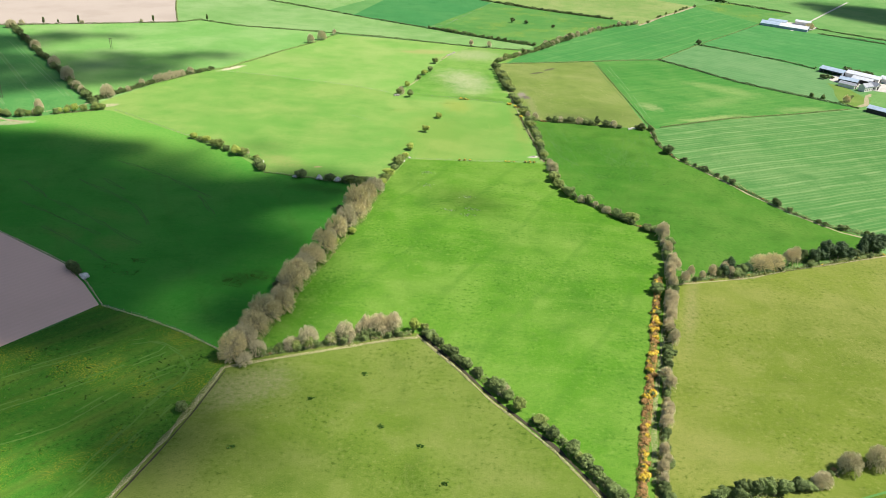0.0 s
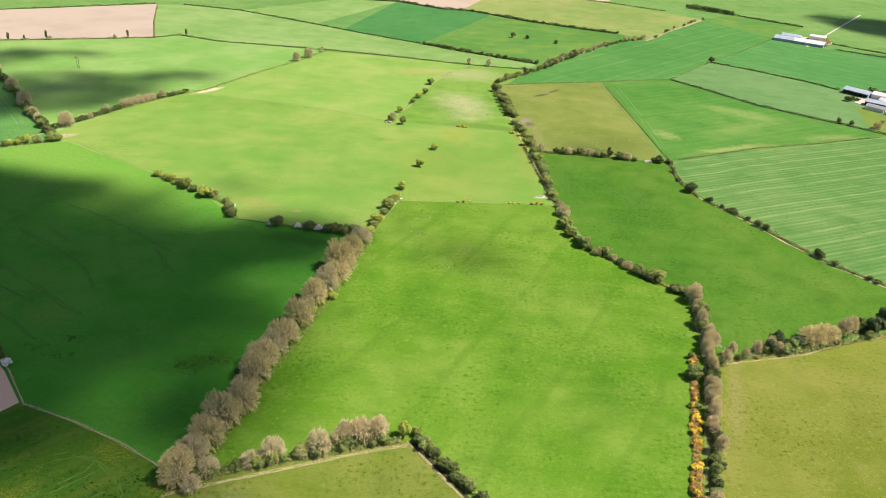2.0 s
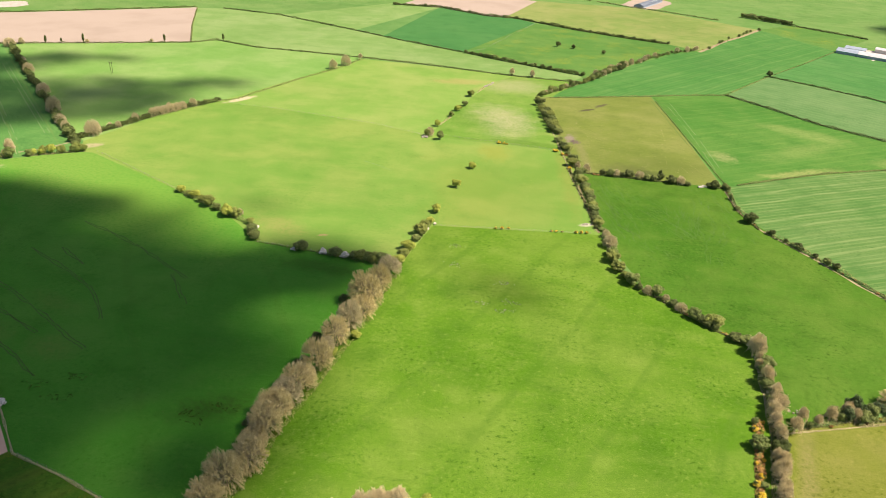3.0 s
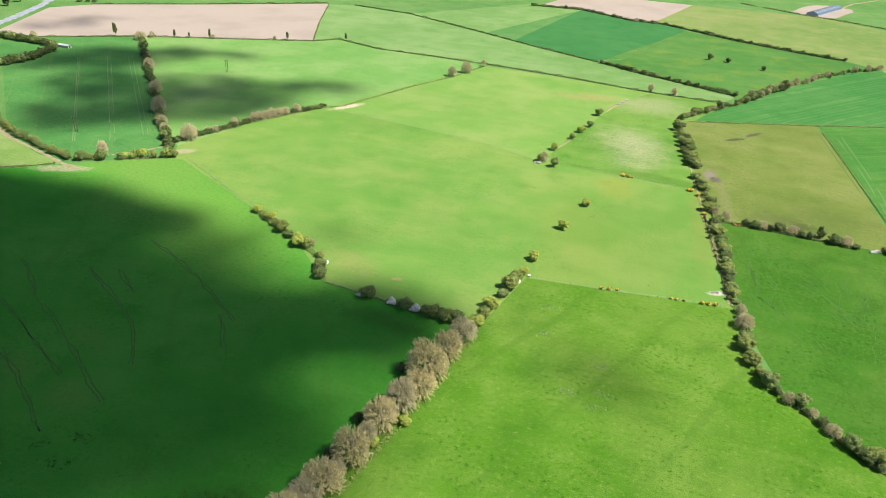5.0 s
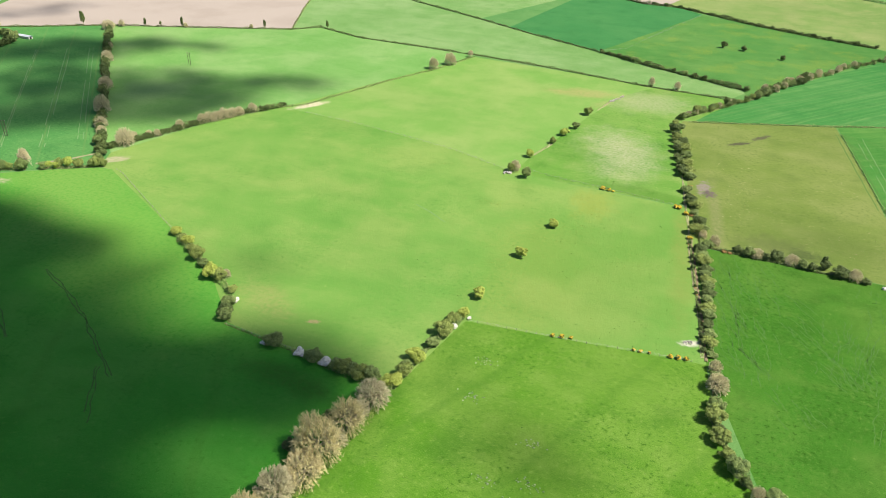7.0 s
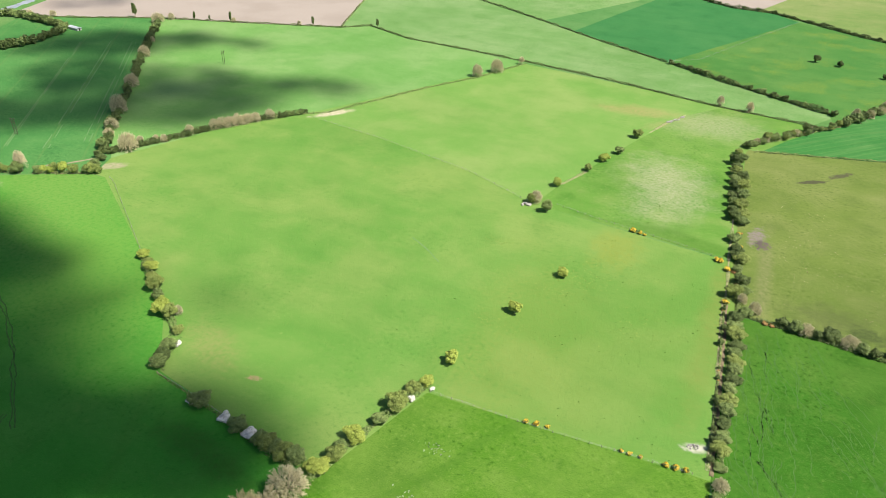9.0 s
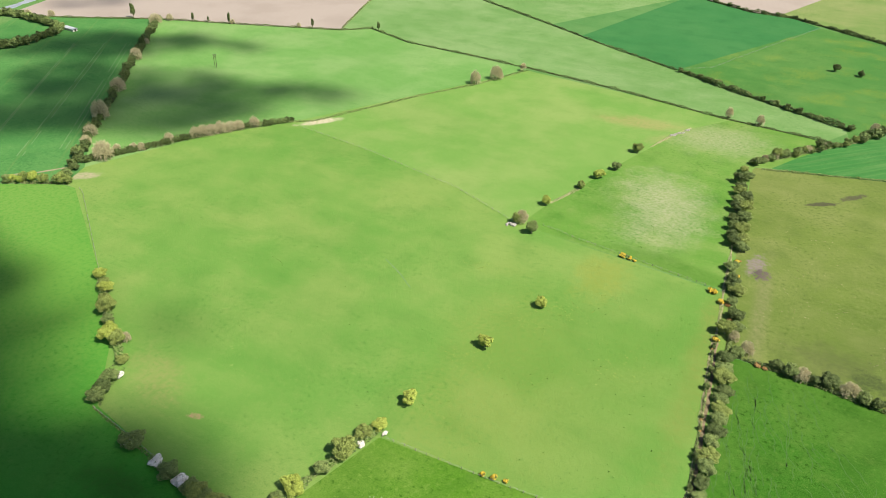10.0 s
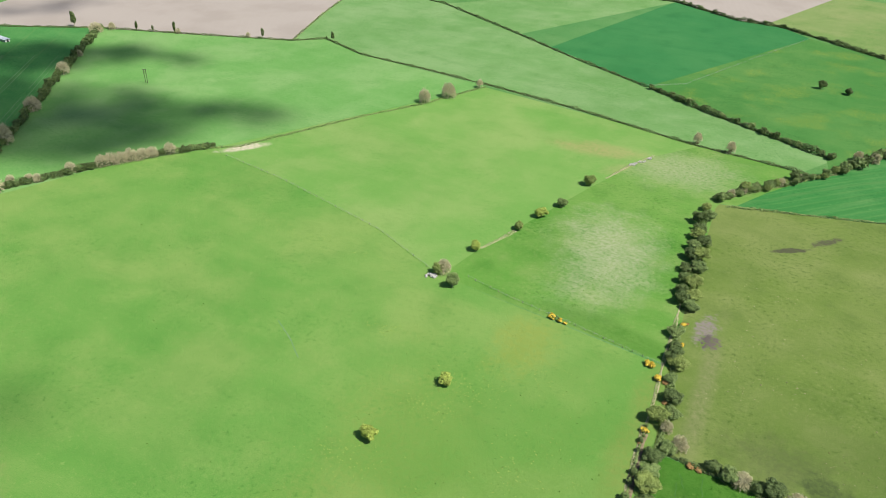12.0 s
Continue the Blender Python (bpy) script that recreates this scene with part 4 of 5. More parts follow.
# long hedge between the pastures and the dry field
planted([("thorn", 41.3, 727.7, .75), ("dark", 40.6, 712, 1.0), ("olive", 44.6, 718, .85), ("thorn", 43.9, 697, 1.0), ("dark", 43.1, 705, .8), ("dark", 45.3, 677, .98), ("olive", 44.4, 686, .85),
         ("thorn", 49.3, 679, 1.12), ("dark", 48.1, 693, .95), ("olive", 47.2, 656.5, .8), ("dark", 46.2, 666, .85), ("thorn", 51.6, 656, 1.08), ("olive", 50.6, 668, 1.0), ("dark", 49.9, 641.5, .9),
         ("dark", 48.6, 648, .85), ("olive", 54.4, 638, .9), ("thorn", 53.2, 646, .95)], "long central hedge", 31)
planted([("olive", 53.2, 619, .86), ("dark", 56.4, 604.8, .98), ("dark", 55.1, 611, .75), ("thorn", 59.3, 601, .98), ("olive", 58.6, 592, .7), ("dark", 61.7, 582.7, .93), ("thorn", 59.7, 570.5, 1.0),
         ("grey_tree", 63.4, 567.5, .36), ("olive", 63.6, 575, .7), ("rust", 55.6, 628, .6), ("rust", 57.1, 590, .8), ("rust", 59.6, 580, .7)], "long central hedge", 33)
planted([("dark", 63, 553.5, 1.0), ("olive", 63.8, 547, .85), ("thorn", 64, 541.5, 1.0), ("dark", 66, 535, .92), ("olive", 65.5, 530, .8), ("thorn", 66.4, 525, .95), ("olive", 66.8, 519.5, .85), ("dark", 67.4, 514, .9),
         ("olive", 66.4, 508, .8), ("thorn", 67, 502, .9), ("olive", 67.2, 496, .95), ("dark", 67.4, 489.5, .85), ("olive", 68, 483, .85), ("thorn", 68.6, 477, .9), ("olive", 69.4, 470, .6)], "long central hedge", 34, 0.72)
row_of([(56.8, 566), (59, 545), (61, 525), (63.5, 500), (66, 472)], "rust rust dark olive", 3.2, 0.26, 0.46, 0.5, "long central hedge", 35, 1.0, 0.7)
hedge([(41.5, 730), (44.5, 700), (48.5, 665), (52.5, 637)], 6.0, 2.2, "tangled undergrowth of brambles along the hedgerow", M_IVY, 20, 0.34, 0.0, 531)
hedge([(53.5, 622), (57, 603), (61.5, 578), (64, 550), (66.5, 515), (68.8, 473)], 3.4, 1.8, "tangled undergrowth of brambles along the hedgerow", M_OLIVELEAF, 18, 0.34, 0.1, 533)
planted([("grey_tree", 70.6, 461.5, .42), ("grey_tree", 71.3, 450.3, .68), ("olive", 70.2, 457, .5), ("thorn", 70.6, 433, 1.1), ("olive", 71, 440, .8), ("thorn", 72.6, 423.5, .98), ("dark", 72.5, 428, .7),
         ("olive", 77.5, 411, 1.08), ("thorn", 75, 416.5, .7), ("dark", 80.5, 406.5, .6), ("grey_tree", 84, 402.5, .4), ("olive", 88.3, 402.5, .86), ("grey_tree", 92, 397.5, .36)], "long central hedge", 36)
planted([("dark", 95, 393.5, .66), ("grey_tree", 97.5, 389, .46), ("rust", 99.5, 386.5, .7), ("olive", 102.5, 384, .95), ("dark", 105.5, 380.5, .8), ("thorn", 111, 379, 1.15), ("grey_tree", 112.5, 381, .42),
         ("dark", 108, 378, .75), ("dark", 117, 368.5, 1.0), ("olive", 121.5, 367, .9), ("rust", 114.5, 372.5, .7)], "long central hedge", 37)
row_of([(70.5, 455), (71.5, 432), (78, 411), (92, 396), (108, 378), (120, 367)], "rust gorse rust olive dark", 4.2, 0.35, 0.6, 1.0, "long central hedge", 137, 1.0, 1.6)
row_of([(124, 362), (123, 340), (119.5, 318)], "birch birch birch olive", 2.7, 0.85, 1.1, 1.8, "long central hedge", 38)
row_of([(118, 316), (110.5, 288), (102.5, 256)], "birch birch birch dark", 2.6, 0.7, 0.95, 1.5, "long central hedge", 39)
row_of([(111, 314), (102, 282), (95, 256)], "gorse rust rust gorse olive rust", 1.5, 0.55, 1.1, 1.8, "gorse along the central hedge", 40, 1.0, 1.0)
row_of([(101, 252), (92.5, 222), (83.5, 190), (78, 165), (74, 145)], "birch birch olive dark", 3.0, 0.55, 0.8, 1.3, "long central hedge", 41)
row_of([(93.5, 250), (84.5, 219), (75.5, 188), (71, 168)], "gorse rust rust gorse rust rust", 1.5, 0.6, 1.15, 1.8, "gorse along the central hedge", 42, 1.0, 1.0)

hedge([(111, 314), (102, 282), (93.5, 250), (84.5, 219), (75.5, 188), (71, 168)], 5.6, 1.8, "dead bracken along the gorse", M_RUST, 34, 0.28, 0.0, 540)

# shelter belt and the hedges right of it
row_of([(122, 312), (142, 318), (158, 323)], "dark rust birch olive birch", 3.0, 0.55, 0.9, 2.4, "shelter belt", 43)
row_of([(146, 321), (160, 325)], "fir", 3.4, 0.65, 0.85, 1.8, "shelter belt", 44)
plant("tan_tree", 169, 330, 0.95, "shelter belt")
plant("tan_tree", 176, 332, 0.9, "shelter belt")
plant("birch", 186, 336, 1.2, "shelter belt")
plant("birch", 189, 337, 1.05, "shelter belt")
row_of([(194, 340), (215, 348), (247, 358)], "fir fir dark fir", 3.2, 0.8, 1.02, 2.6, "shelter belt", 45)
row_of([(150, 318), (190, 333), (247, 355)], "rust olive gorse dark", 8.1, 0.5, 0.7, 1.0, "shelter belt", 46)
plant("dark", 162, 499, 1.2, "track hedge")
row_of([(168, 486), (188, 456.5), (201, 431), (215, 406), (232, 388), (262, 374), (300, 352)], "olive dark dark rust olive", 5.4, 0.4, 0.75, 1.2, "track hedge", 47)
row_of([(162, 548), (159.5, 520), (165, 490)], "olive rust", 6.1, 0.4, 0.6, 1.0, "track hedge", 48)
planted([("grey_tree", 69, 562, .45), ("olive", 66, 559, .7), ("rust", 74, 556.5, .9), ("rust", 76.5, 556.2, .8), ("dark", 80, 558.5, .82), ("olive", 85, 557.2, .8), ("grey_tree", 89, 557.5, .5), ("dark", 93, 556.8, .66),
         ("dark", 98, 559, .98), ("grey_tree", 104.6, 557, .52), ("olive", 109.5, 555.5, .75), ("dark", 113.5, 554.5, .75), ("dark", 119.5, 558, .75), ("column", 118.5, 558.5, .7)], "hedge below the dry field", 49)
planted([("dark", 125.5, 553, 1.15), ("grey_tree", 131.5, 552.5, .5), ("dark", 136, 551.5, .6), ("dark", 154, 551, .98), ("dark", 150.5, 552, .6), ("olive", 161, 551.5, .78)], "hedge below the dry field", 51)
hedge([(64, 558), (82, 557), (110, 554.5), (138, 551.5)], 3.0, 2.0, "tangled undergrowth of brambles along the hedgerow", M_IVY, 20, 0.34, 0.0, 549)
hedge([(149, 551), (163, 551)], 3.0, 1.6, "tangled undergrowth of brambles along the hedgerow", M_IVY, 20, 0.34, 0.0, 551)

# bottom right, beyond the olive pasture
row_of([(96, 170), (112, 173), (130, 178)], "dark olive olive", 3.2, 0.7, 1.0, 2.2, "hedge of the bottom field", 53)
row_of([(132, 179), (150, 188), (170, 193), (200, 198), (260, 203)], "olive grey_tree grey_tree dark rust", 3.4, 0.5, 0.85, 2.2, "hedge of the bottom field", 54)

# hub of hedges on the far side of the left pasture
row_of([(-270, 522), (-286, 512.5), (-298, 506.5)], "thorn olive lime", 3.6, 0.75, 1.0, 1.2, "hub hedges", 55)
planted([("thorn", -272, 521.5, .95), ("olive", -276, 528, .85), ("dark", -280, 535.5, .9), ("thorn", -268, 522.5, .7)], "hub hedges", 155)
row_of([(-305, 503), (-319, 496)], "thorn olive lime", 3.6, 0.9, 1.15, 1.2, "hub hedges", 56)
plant("birch", -307.5, 505.5, 1.08, "hub hedges", "tall bare tree with tan twigs rising from the hedge")
plant("grey_tree", -309.5, 503, 0.5, "hub hedges")
row_of([(-324, 495), (-345, 501), (-390, 518), (-430, 540)], "olive thorn olive", 4.0, 0.7, 0.9, 1.2, "hub hedges", 57)
hedge([(-327, 486), (-344, 473), (-380, 449), (-440, 412)], 2.0, 1.3, "low dark clipped field hedge", M_IVY, 10, 0.4, 0.0, 19)
far_row([(-284, 538), (-314, 573), (-351, 618), (-401, 678), (-437, 722), (-482, 776)], "dark dark olive dark dark", 4.7, 0.7, 1.1, 1.5, "dark overgrown hedgerow beside the cereal field", 58)
for x, y, s in ((-302, 560, .6), (-312, 571, .75), (-329, 592, 1.12), (-361, 632, 1.0), (-408, 688, .92), (-434, 720, .6), (-478, 770, 1.0)):
    plant("grey_tree", x, y, s, "hedge beside the cereal field")
far_row([(-284, 543), (-266, 580), (-253, 610), (-224, 652)], "dark olive dark dark", 2.8, 0.5, 0.72, 0.9, "dark overgrown hedgerow below the sheep pasture", 59)
hedge([(-284, 543), (-266, 580), (-253, 610), (-224, 652)], 4.2, 2.6, "tangled undergrowth of brambles along the hedgerow", M_IVY, 18, 0.34, 0.0, 559)
planted([("grey_tree", -277.5, 553, .92), ("grey_tree", -257, 602, .6), ("grey_tree", -254.5, 606.5, .64), ("grey_tree", -251.5, 610.5, .66), ("grey_tree", -249, 615, .6), ("grey_tree", -246, 619.5, .62), ("grey_tree", -243, 624.5, .58),
         ("grey_tree", -238, 633, .52), ("grey_tree", -264, 588, .5), ("grey_tree", -269, 572, .42)], "hedge below the sheep pasture", 160)
row_of([(-288, 547), (-270, 583), (-258, 610), (-230, 650)], "olive dark grey_tree dark", 5.2, 0.35, 0.5, 1.2, "hedge below the sheep pasture", 60)
far_row([(-519, 645), (-512, 664), (-517, 697), (-535, 713), (-600, 716), (-660, 690)], "dark olive dark", 4.3, 1.0, 1.4, 2.0, "tall dark hedgerow beside the road", 61)
far_row([(-519, 645), (-545, 600), (-580, 540)], "dark olive dark", 5.0, 1.0, 1.3, 2.0, "tall dark hedgerow beside the road", 62)
hedge([(-224, 650), (-212, 660), (-178, 737), (-157, 775), (-136, 829)], 2.2, 1.5, "low clipped field hedge, grey-green and patchy", M_OLIVELEAF, 9, 0.42, 0.2, 2)
hedge([(-600, 720), (-549, 744), (-488, 780), (-410, 809), (-325, 842), (-304, 862)], 2.4, 2.2, "low dark clipped field hedge", M_IVY, 24, 0.36, 0.0, 3)
hedge([(-304, 862), (-254, 843), (-190, 839), (-130, 833), (-67, 824), (14, 807), (78, 801)], 2.4, 2.0, "low dark clipped field hedge", M_IVY, 24, 0.36, 0.0, 4)
hedge([(-361, 1041), (-281, 1025), (-172, 966), (-108, 929), (-37, 893)], 2.6, 2.2, "low dark clipped field hedge", M_IVY, 20, 0.42, 0.0, 5)
hedge([(-326, 846), (-358, 929), (-392, 1030)], 2.0, 1.6, "thin hedge beside the tilled field", M_OLIVELEAF, 6, 0.6, 0.1, 6)
hedge([(-34, 892), (6, 869), (56, 845), (91, 829)], 5.0, 4.2, "thick dark far hedgerow of rounded bushes", M_IVY, 26, 0.6, 0.0, 63)
far_row([(-34, 892), (6, 869), (56, 845), (91, 829)], "dark dark olive", 9.0, 0.55, 0.85, 1.2, "rounded bushes standing out of a far hedgerow", 163)
hedge([(-152, 1163), (-85, 1167), (-17, 1126), (24, 1123), (106, 1069), (168, 1040), (215, 1022)], 4.5, 3.8, "dark ragged hedgerow on the far field edge", M_IVY, 20, 0.7, 0.0, 64)
far_row([(-152, 1163), (-85, 1167), (-17, 1126), (24, 1123), (106, 1069), (168, 1040), (215, 1022)], "dark dark olive", 14.0, 0.5, 0.8, 1.2, "low bushes standing out of the farthest hedge", 164)
row_of([(43, 742), (58, 761), (73, 781), (86, 798), (97, 813)], "olive thorn olive dark", 2.8, 0.55, 0.9, 2.6, "diagonal far hedge", 65)
for x, y, s in ((49, 750, .4), (54, 757, .48), (59, 763, .45), (70, 777, .5), (78, 788, .42)):
    plant("grey_tree", x, y, s, "diagonal far hedge")
far_row([(96, 814), (107, 834), (130, 868), (167, 919), (211, 973), (246, 1000)], "olive grey_tree dark grey_tree olive", 3.6, 0.42, 0.64, 3.0, "far line of leafless tan trees and bushes", 66)
far_row([(97, 816), (140, 882)], "dark olive", 6.2, 0.9, 1.2, 3.0, "dark bushes in a far diagonal hedgerow", 67)
far_row([(255, 1003), (295, 1066), (374, 1174)], "olive rust", 9.9, 0.5, 0.8, 3.0, "sparse rough bushes along a stony lane", 68)
hedge([(50, 737), (93, 751), (150, 770), (190, 785), (226, 795)], 2.0, 1.5, "thin low field hedge", M_OLIVELEAF, 8, 0.5, 0.1, 7)
hedge([(226, 795), (256, 760), (286, 720), (320, 692), (346, 674), (377, 649)], 2.6, 2.4, "dark trimmed field hedge", M_IVY, 26, 0.38, 0.0, 8)
hedge([(296, 887), (333, 861), (358, 840), (383, 819), (401, 795)], 2.6, 2.4, "dark trimmed field hedge", M_IVY, 26, 0.38, 0.0, 9)
hedge([(150, 768), (156, 673), (163, 560)], 1.4, 1.0, "thin sparse field hedge", M_OLIVELEAF, 5, 0.4, 0.35, 10)
hedge([(172, 559), (210, 579), (244, 596), (302, 617), (366, 644)], 2.0, 1.4, "thin low field hedge", M_OLIVELEAF, 20, 0.34, 0.0, 11)
hedge([(226, 796), (296, 887), (359, 962), (430, 1050)], 1.6, 1.1, "thin sparse field hedge", M_OLIVELEAF, 5, 0.5, 0.3, 12)
hedge([(508, 1042), (540, 1012), (574, 986), (640, 940)], 3.0, 2.6, "dark trimmed field hedge", M_IVY, 22, 0.45, 0.0, 13)
hedge([(495, 1005), (560, 962), (630, 915)], 3.0, 2.2, "dark trimmed field hedge", M_IVY, 22, 0.45, 0.0, 14)
hedge([(437, 1230), (480, 1193), (520, 1160)], 3.5, 3.0, "dark trimmed field hedge", M_IVY, 7, 0.9, 0.0, 15)
far_row([(380, 1275), (437, 1232)], "dark olive", 4.3, 1.0, 1.4, 2.0, "dark ragged hedgerow on the far field edge", 69)

# scattered far trees
for x, y, s in ((-509, 772, 1.3), (-455, 793, .85), (-442, 799, .6), (-422, 805, .9), (-350, 835, .8), (-296, 861, .75)):
    plant("column", x, y, s * 0.95, "narrow trees along the far hedge")
for x, y, s in ((-474, 783, .55), (-419, 806, .5), (-362, 830, .42), (-574, 734, .7), (-590, 722, .7)):
    plant("grey_tree", x, y, s, "narrow trees along the far hedge", "small pale leafless tree in a low clipped hedge")
for x, y, s in ((18, 809, .85), (38, 806, .95)):
    plant("birch", x, y, s, "narrow trees along the far hedge", "slender bare tree rising from a low clipped hedge")
    plant("dark", x, y, 0.45, "narrow trees along the far hedge")
for x, y, s in ((-157, 780, .85), (-148, 797, .95), (-139, 826, .8)):
    plant("birch" if s < .84 else "grey_tree", x, y, s, "pale trees at the field corner")
for x, y, s in ((73, 959, 1.05), (91, 956, 1.0), (124, 938, .7)):
    plant("dark", x, y, s, "dark bushes in the far pasture")
plant("dark", 297, 888, 1.1, "track hedge")
plant("tan_tree", 492, 1028, 1.0, "farm trees", "bare spreading tree beside the farm sheds")
for x, y, s in ((-10, 0, 1.4), (-4, 3, 1.2), (2, 4, 1.0)):
    plant("dark", 400 + x, 754 + y, s * 0.8, "farm trees", tall=0.75)
for x, y in ((345, 677), (353, 671)):
    plant("olive", x, y, 0.75, "farm trees")
row_of([(374, 668), (388, 686)], "tan_tree olive", 6.0, 0.4, 0.6, 1.0, "farm trees", 70)
far_row([(430, 785), (448, 770)], "dark", 5.6, 1.0, 1.5, 1.0, "dark evergreen bushes behind the farm sheds", 71)

# gorse dotted along the fences
for x, y, s in ((8, 460.2, .7), (11.6, 460.8, .8), (15.2, 461.3, .7), (40, 462.6, .6), (42.5, 462.7, .7), (46, 463.2, .6), (54, 463.4, .8), (57, 463.8, .9), (60, 464.2, .8),
                (50.8, 596, .8), (49, 596.5, .8), (8, 604.2, .9), (11.6, 603.6, .7), (14, 603.2, .45), (54.2, 590.5, .9), (57.2, 563.5, .8), (54.6, 626.4, .8), (57, 613.7, .7)):
    plant("gorse", x, y, s * (0.75 if y < 500 else 1.0), "gorse bushes along the fences")

# ---------------------------------------------------------------- banks, ditches and tracks
verge([(-85, 222), (-90, 196), (-95, 176), (-101, 155), (-112, 120)], 2.8, "pale dry grass bank beside a ditch", 1)
bank("ditch", [(-83.5, 221), (-88, 196), (-93, 175), (-99, 155), (-110, 120)], 0.9, 0.06, M_EARTH_SHADE, "narrow dark earth ditch", 2)
verge([(-84, 223), (-68, 229.5), (-51, 236), (-32, 243.3), (-18, 248.3), (-9.5, 250.5)], 2.2, "pale dry grass strip below the hedge", 3)
verge([(-9, 252), (9, 230), (22, 212), (33, 200), (44, 187), (57, 167), (72, 140)], 1.3, "pale dry grass lip of the ditch", 4)
# ditch drawn as a wide dark strip that paints the hedge's shadow
bank("ditch", [(-7, 252.3), (10, 231.3), (23, 213.3), (34, 201.3), (45, 188.3), (58, 168.3), (73, 141)], 2.4, 0.08, M_EARTH_SHADE, "overgrown ditch with hedge shade painted into its colour", 5)
verge([(56.2, 566), (58.4, 545), (60, 530), (62.2, 513), (64.5, 488), (66, 468)], 2.0, "dry grass and brambles along the hedge", 6)
verge([(119, 308.5), (142, 314.5), (162, 320), (183, 330), (215, 341), (250, 354)], 1.0, "dry grass strip below the shelter belt", 7)
verge([(50, 642), (52, 622), (53.5, 602), (56, 580), (57, 566)], 1.8, "dry grass strip along the hedge", 8)
verge([(122, 350), (114, 305), (105, 275), (94, 240), (84, 208), (77, 175)], 2.8, "dry grass and brambles along the hedge", 9)
bank("track", [(160, 546), (160, 514), (166, 489), (186, 455.5), (199, 429.5), (220, 399), (236, 381), (266, 366)], 2.4, 0.05, M_TRACK, "pale stony farm track", 10)
verge([(-40, 636), (-36, 648), (-33, 658)], 2.2, "worn strip of pale dry grass between bushes", 20)
verge([(-14, 735), (-8, 758), (0, 778)], 1.6, "worn strip of pale dry grass between bushes", 21)
bank("bare_bank", [(57.8, 563), (60.5, 538), (62.6, 518), (65.4, 490), (67.4, 466)], 2.2, 0.25, M_BANK, "bare brown earth bank under the hedge", 22)
bank("track", [(-309, 485), (-323, 488), (-345, 496.5), (-388, 512), (-440, 541)], 4.2, 0.05, M_TRACK, "pale stony farm track beside the hedge", 11)
bank("track", [(-306, 511), (-294, 522), (-284, 537)], 2.6, 0.05, M_TRACK, "pale stony farm track behind the hedge", 23)
bank("track", [(463, 1016), (500, 1066), (538, 1118), (681, 1313)], 5.0, 0.05, M_CONCRETE, "pale straight farm road", 12)
bank("track", [(246, 990), (262, 1012), (295, 1066), (330, 1110), (374, 1174)], 7.0, 0.06, M_TRACK, "pale stony lane through rough grass", 13)
verge([(-91, 234.5), (-109, 244.5), (-129, 253.2), (-150, 260.4), (-166, 279), (-184, 295), (-206, 308), (-240, 327)], 1.1, "thin strip of dry grass along the field edge", 14)
bank("road", [(-560, 560), (-632, 720), (-660, 808), (-678, 858), (-715, 930), (-780, 1040)], 15.0, 0.08, M_ROAD, "wide grey asphalt road", 15)
row_of([(-172, 284.5), (-180, 291)], "olive dark", 3.0, 0.6, 0.85, 1.0, "bushes at the field edge", 72)
plant("white", -168, 281.5, 1.1, "bushes at the field edge")
hedge([(-634, 888), (-524, 953), (-397, 1036)], 2.6, 2.2, "low dark hedge behind the tilled field", M_IVY, 7, 0.7, 0.0, 18)
for x, y, s in ((-656, 894, 1.0), (-646, 897, 1.1), (-641, 902, 1.0), (-690, 790, 1.6), (-697, 812, 1.6), (-705, 835, 1.5), (-683, 770, 1.6), (-712, 860, 1.6)):
    plant("dark", x, y, s, "trees beyond the road")


# ---------------------------------------------------------------- trails and wheel tracks in the grass
def trails(name, guides, offsets, wide, whole, mat, label, seed, wander=1.0):
    """Narrow trodden lines beside the guide lines; whole: the share of each that shows."""
    rng = np.random.default_rng(seed)
    quads = []
    for guide in guides:
        for off in offsets:
            off = off if whole > 0.9 else off + rng.normal(0, 2.5)
            last, k = None, rng.uniform(0, 50)
            for p, d in along(guide, 0.8):
                o = off + wander * 2.4 * noise.noise(Vector((p[0] * 0.11, p[1] * 0.11, k))) + wander * 0.7 * noise.noise(Vector((p[0] * 0.5, p[1] * 0.5, k)))
                side = np.array((-d[1], d[0]))
                w = wide * rng.uniform(0.6, 1.2) / 2
                now = (p + side * (o - w), p + side * (o + w))
                shown = noise.noise(Vector((p[0] * 0.06, p[1] * 0.06, k + 7))) * 0.5 + 0.5 < 0.25 + 0.5 * whole or whole >= 1.0
                if last is not None and shown:
                    quads.append([(*last[0], 0.02), (*now[0], 0.02), (*now[1], 0.02), (*last[1], 0.02)])
                last = now
    v, f = soup(quads)
    return tagged(new(name, mesh_of(name, v, f, mat)), label, "trail", kind="stuff")


M_TRODDEN = plain("trodden_grass", (0.044, 0.120, 0.018), (0.066, 0.165, 0.028), 0.35, 0.9, 0.4)
M_WHEELED = plain("wheel_track_grass", (0.085, 0.180, 0.024), (0.058, 0.155, 0.016), 0.25, 0.9, 0.4)
M_PRESSED = plain("pressed_cereal", (0.150, 0.250, 0.100), (0.095, 0.220, 0.070), 0.10, 0.9, 0.4)
trails("cattle_trails", [[(69, 552), (73, 533), (80, 511), (87, 489)], [(79, 546), (91, 520), (101, 507), (114, 488), (124, 470)], [(73, 505), (76, 477), (84, 466), (93, 455), (100, 440)],
                         [(75, 540), (77, 510), (83, 487), (85, 458)]], (-9, -7, -5, -3.5, -2, 0, 2, 3.5, 5, 7, 9, 12), 0.30, 0.45, M_TRODDEN, "dark narrow cattle trails trodden into the pasture", 71)
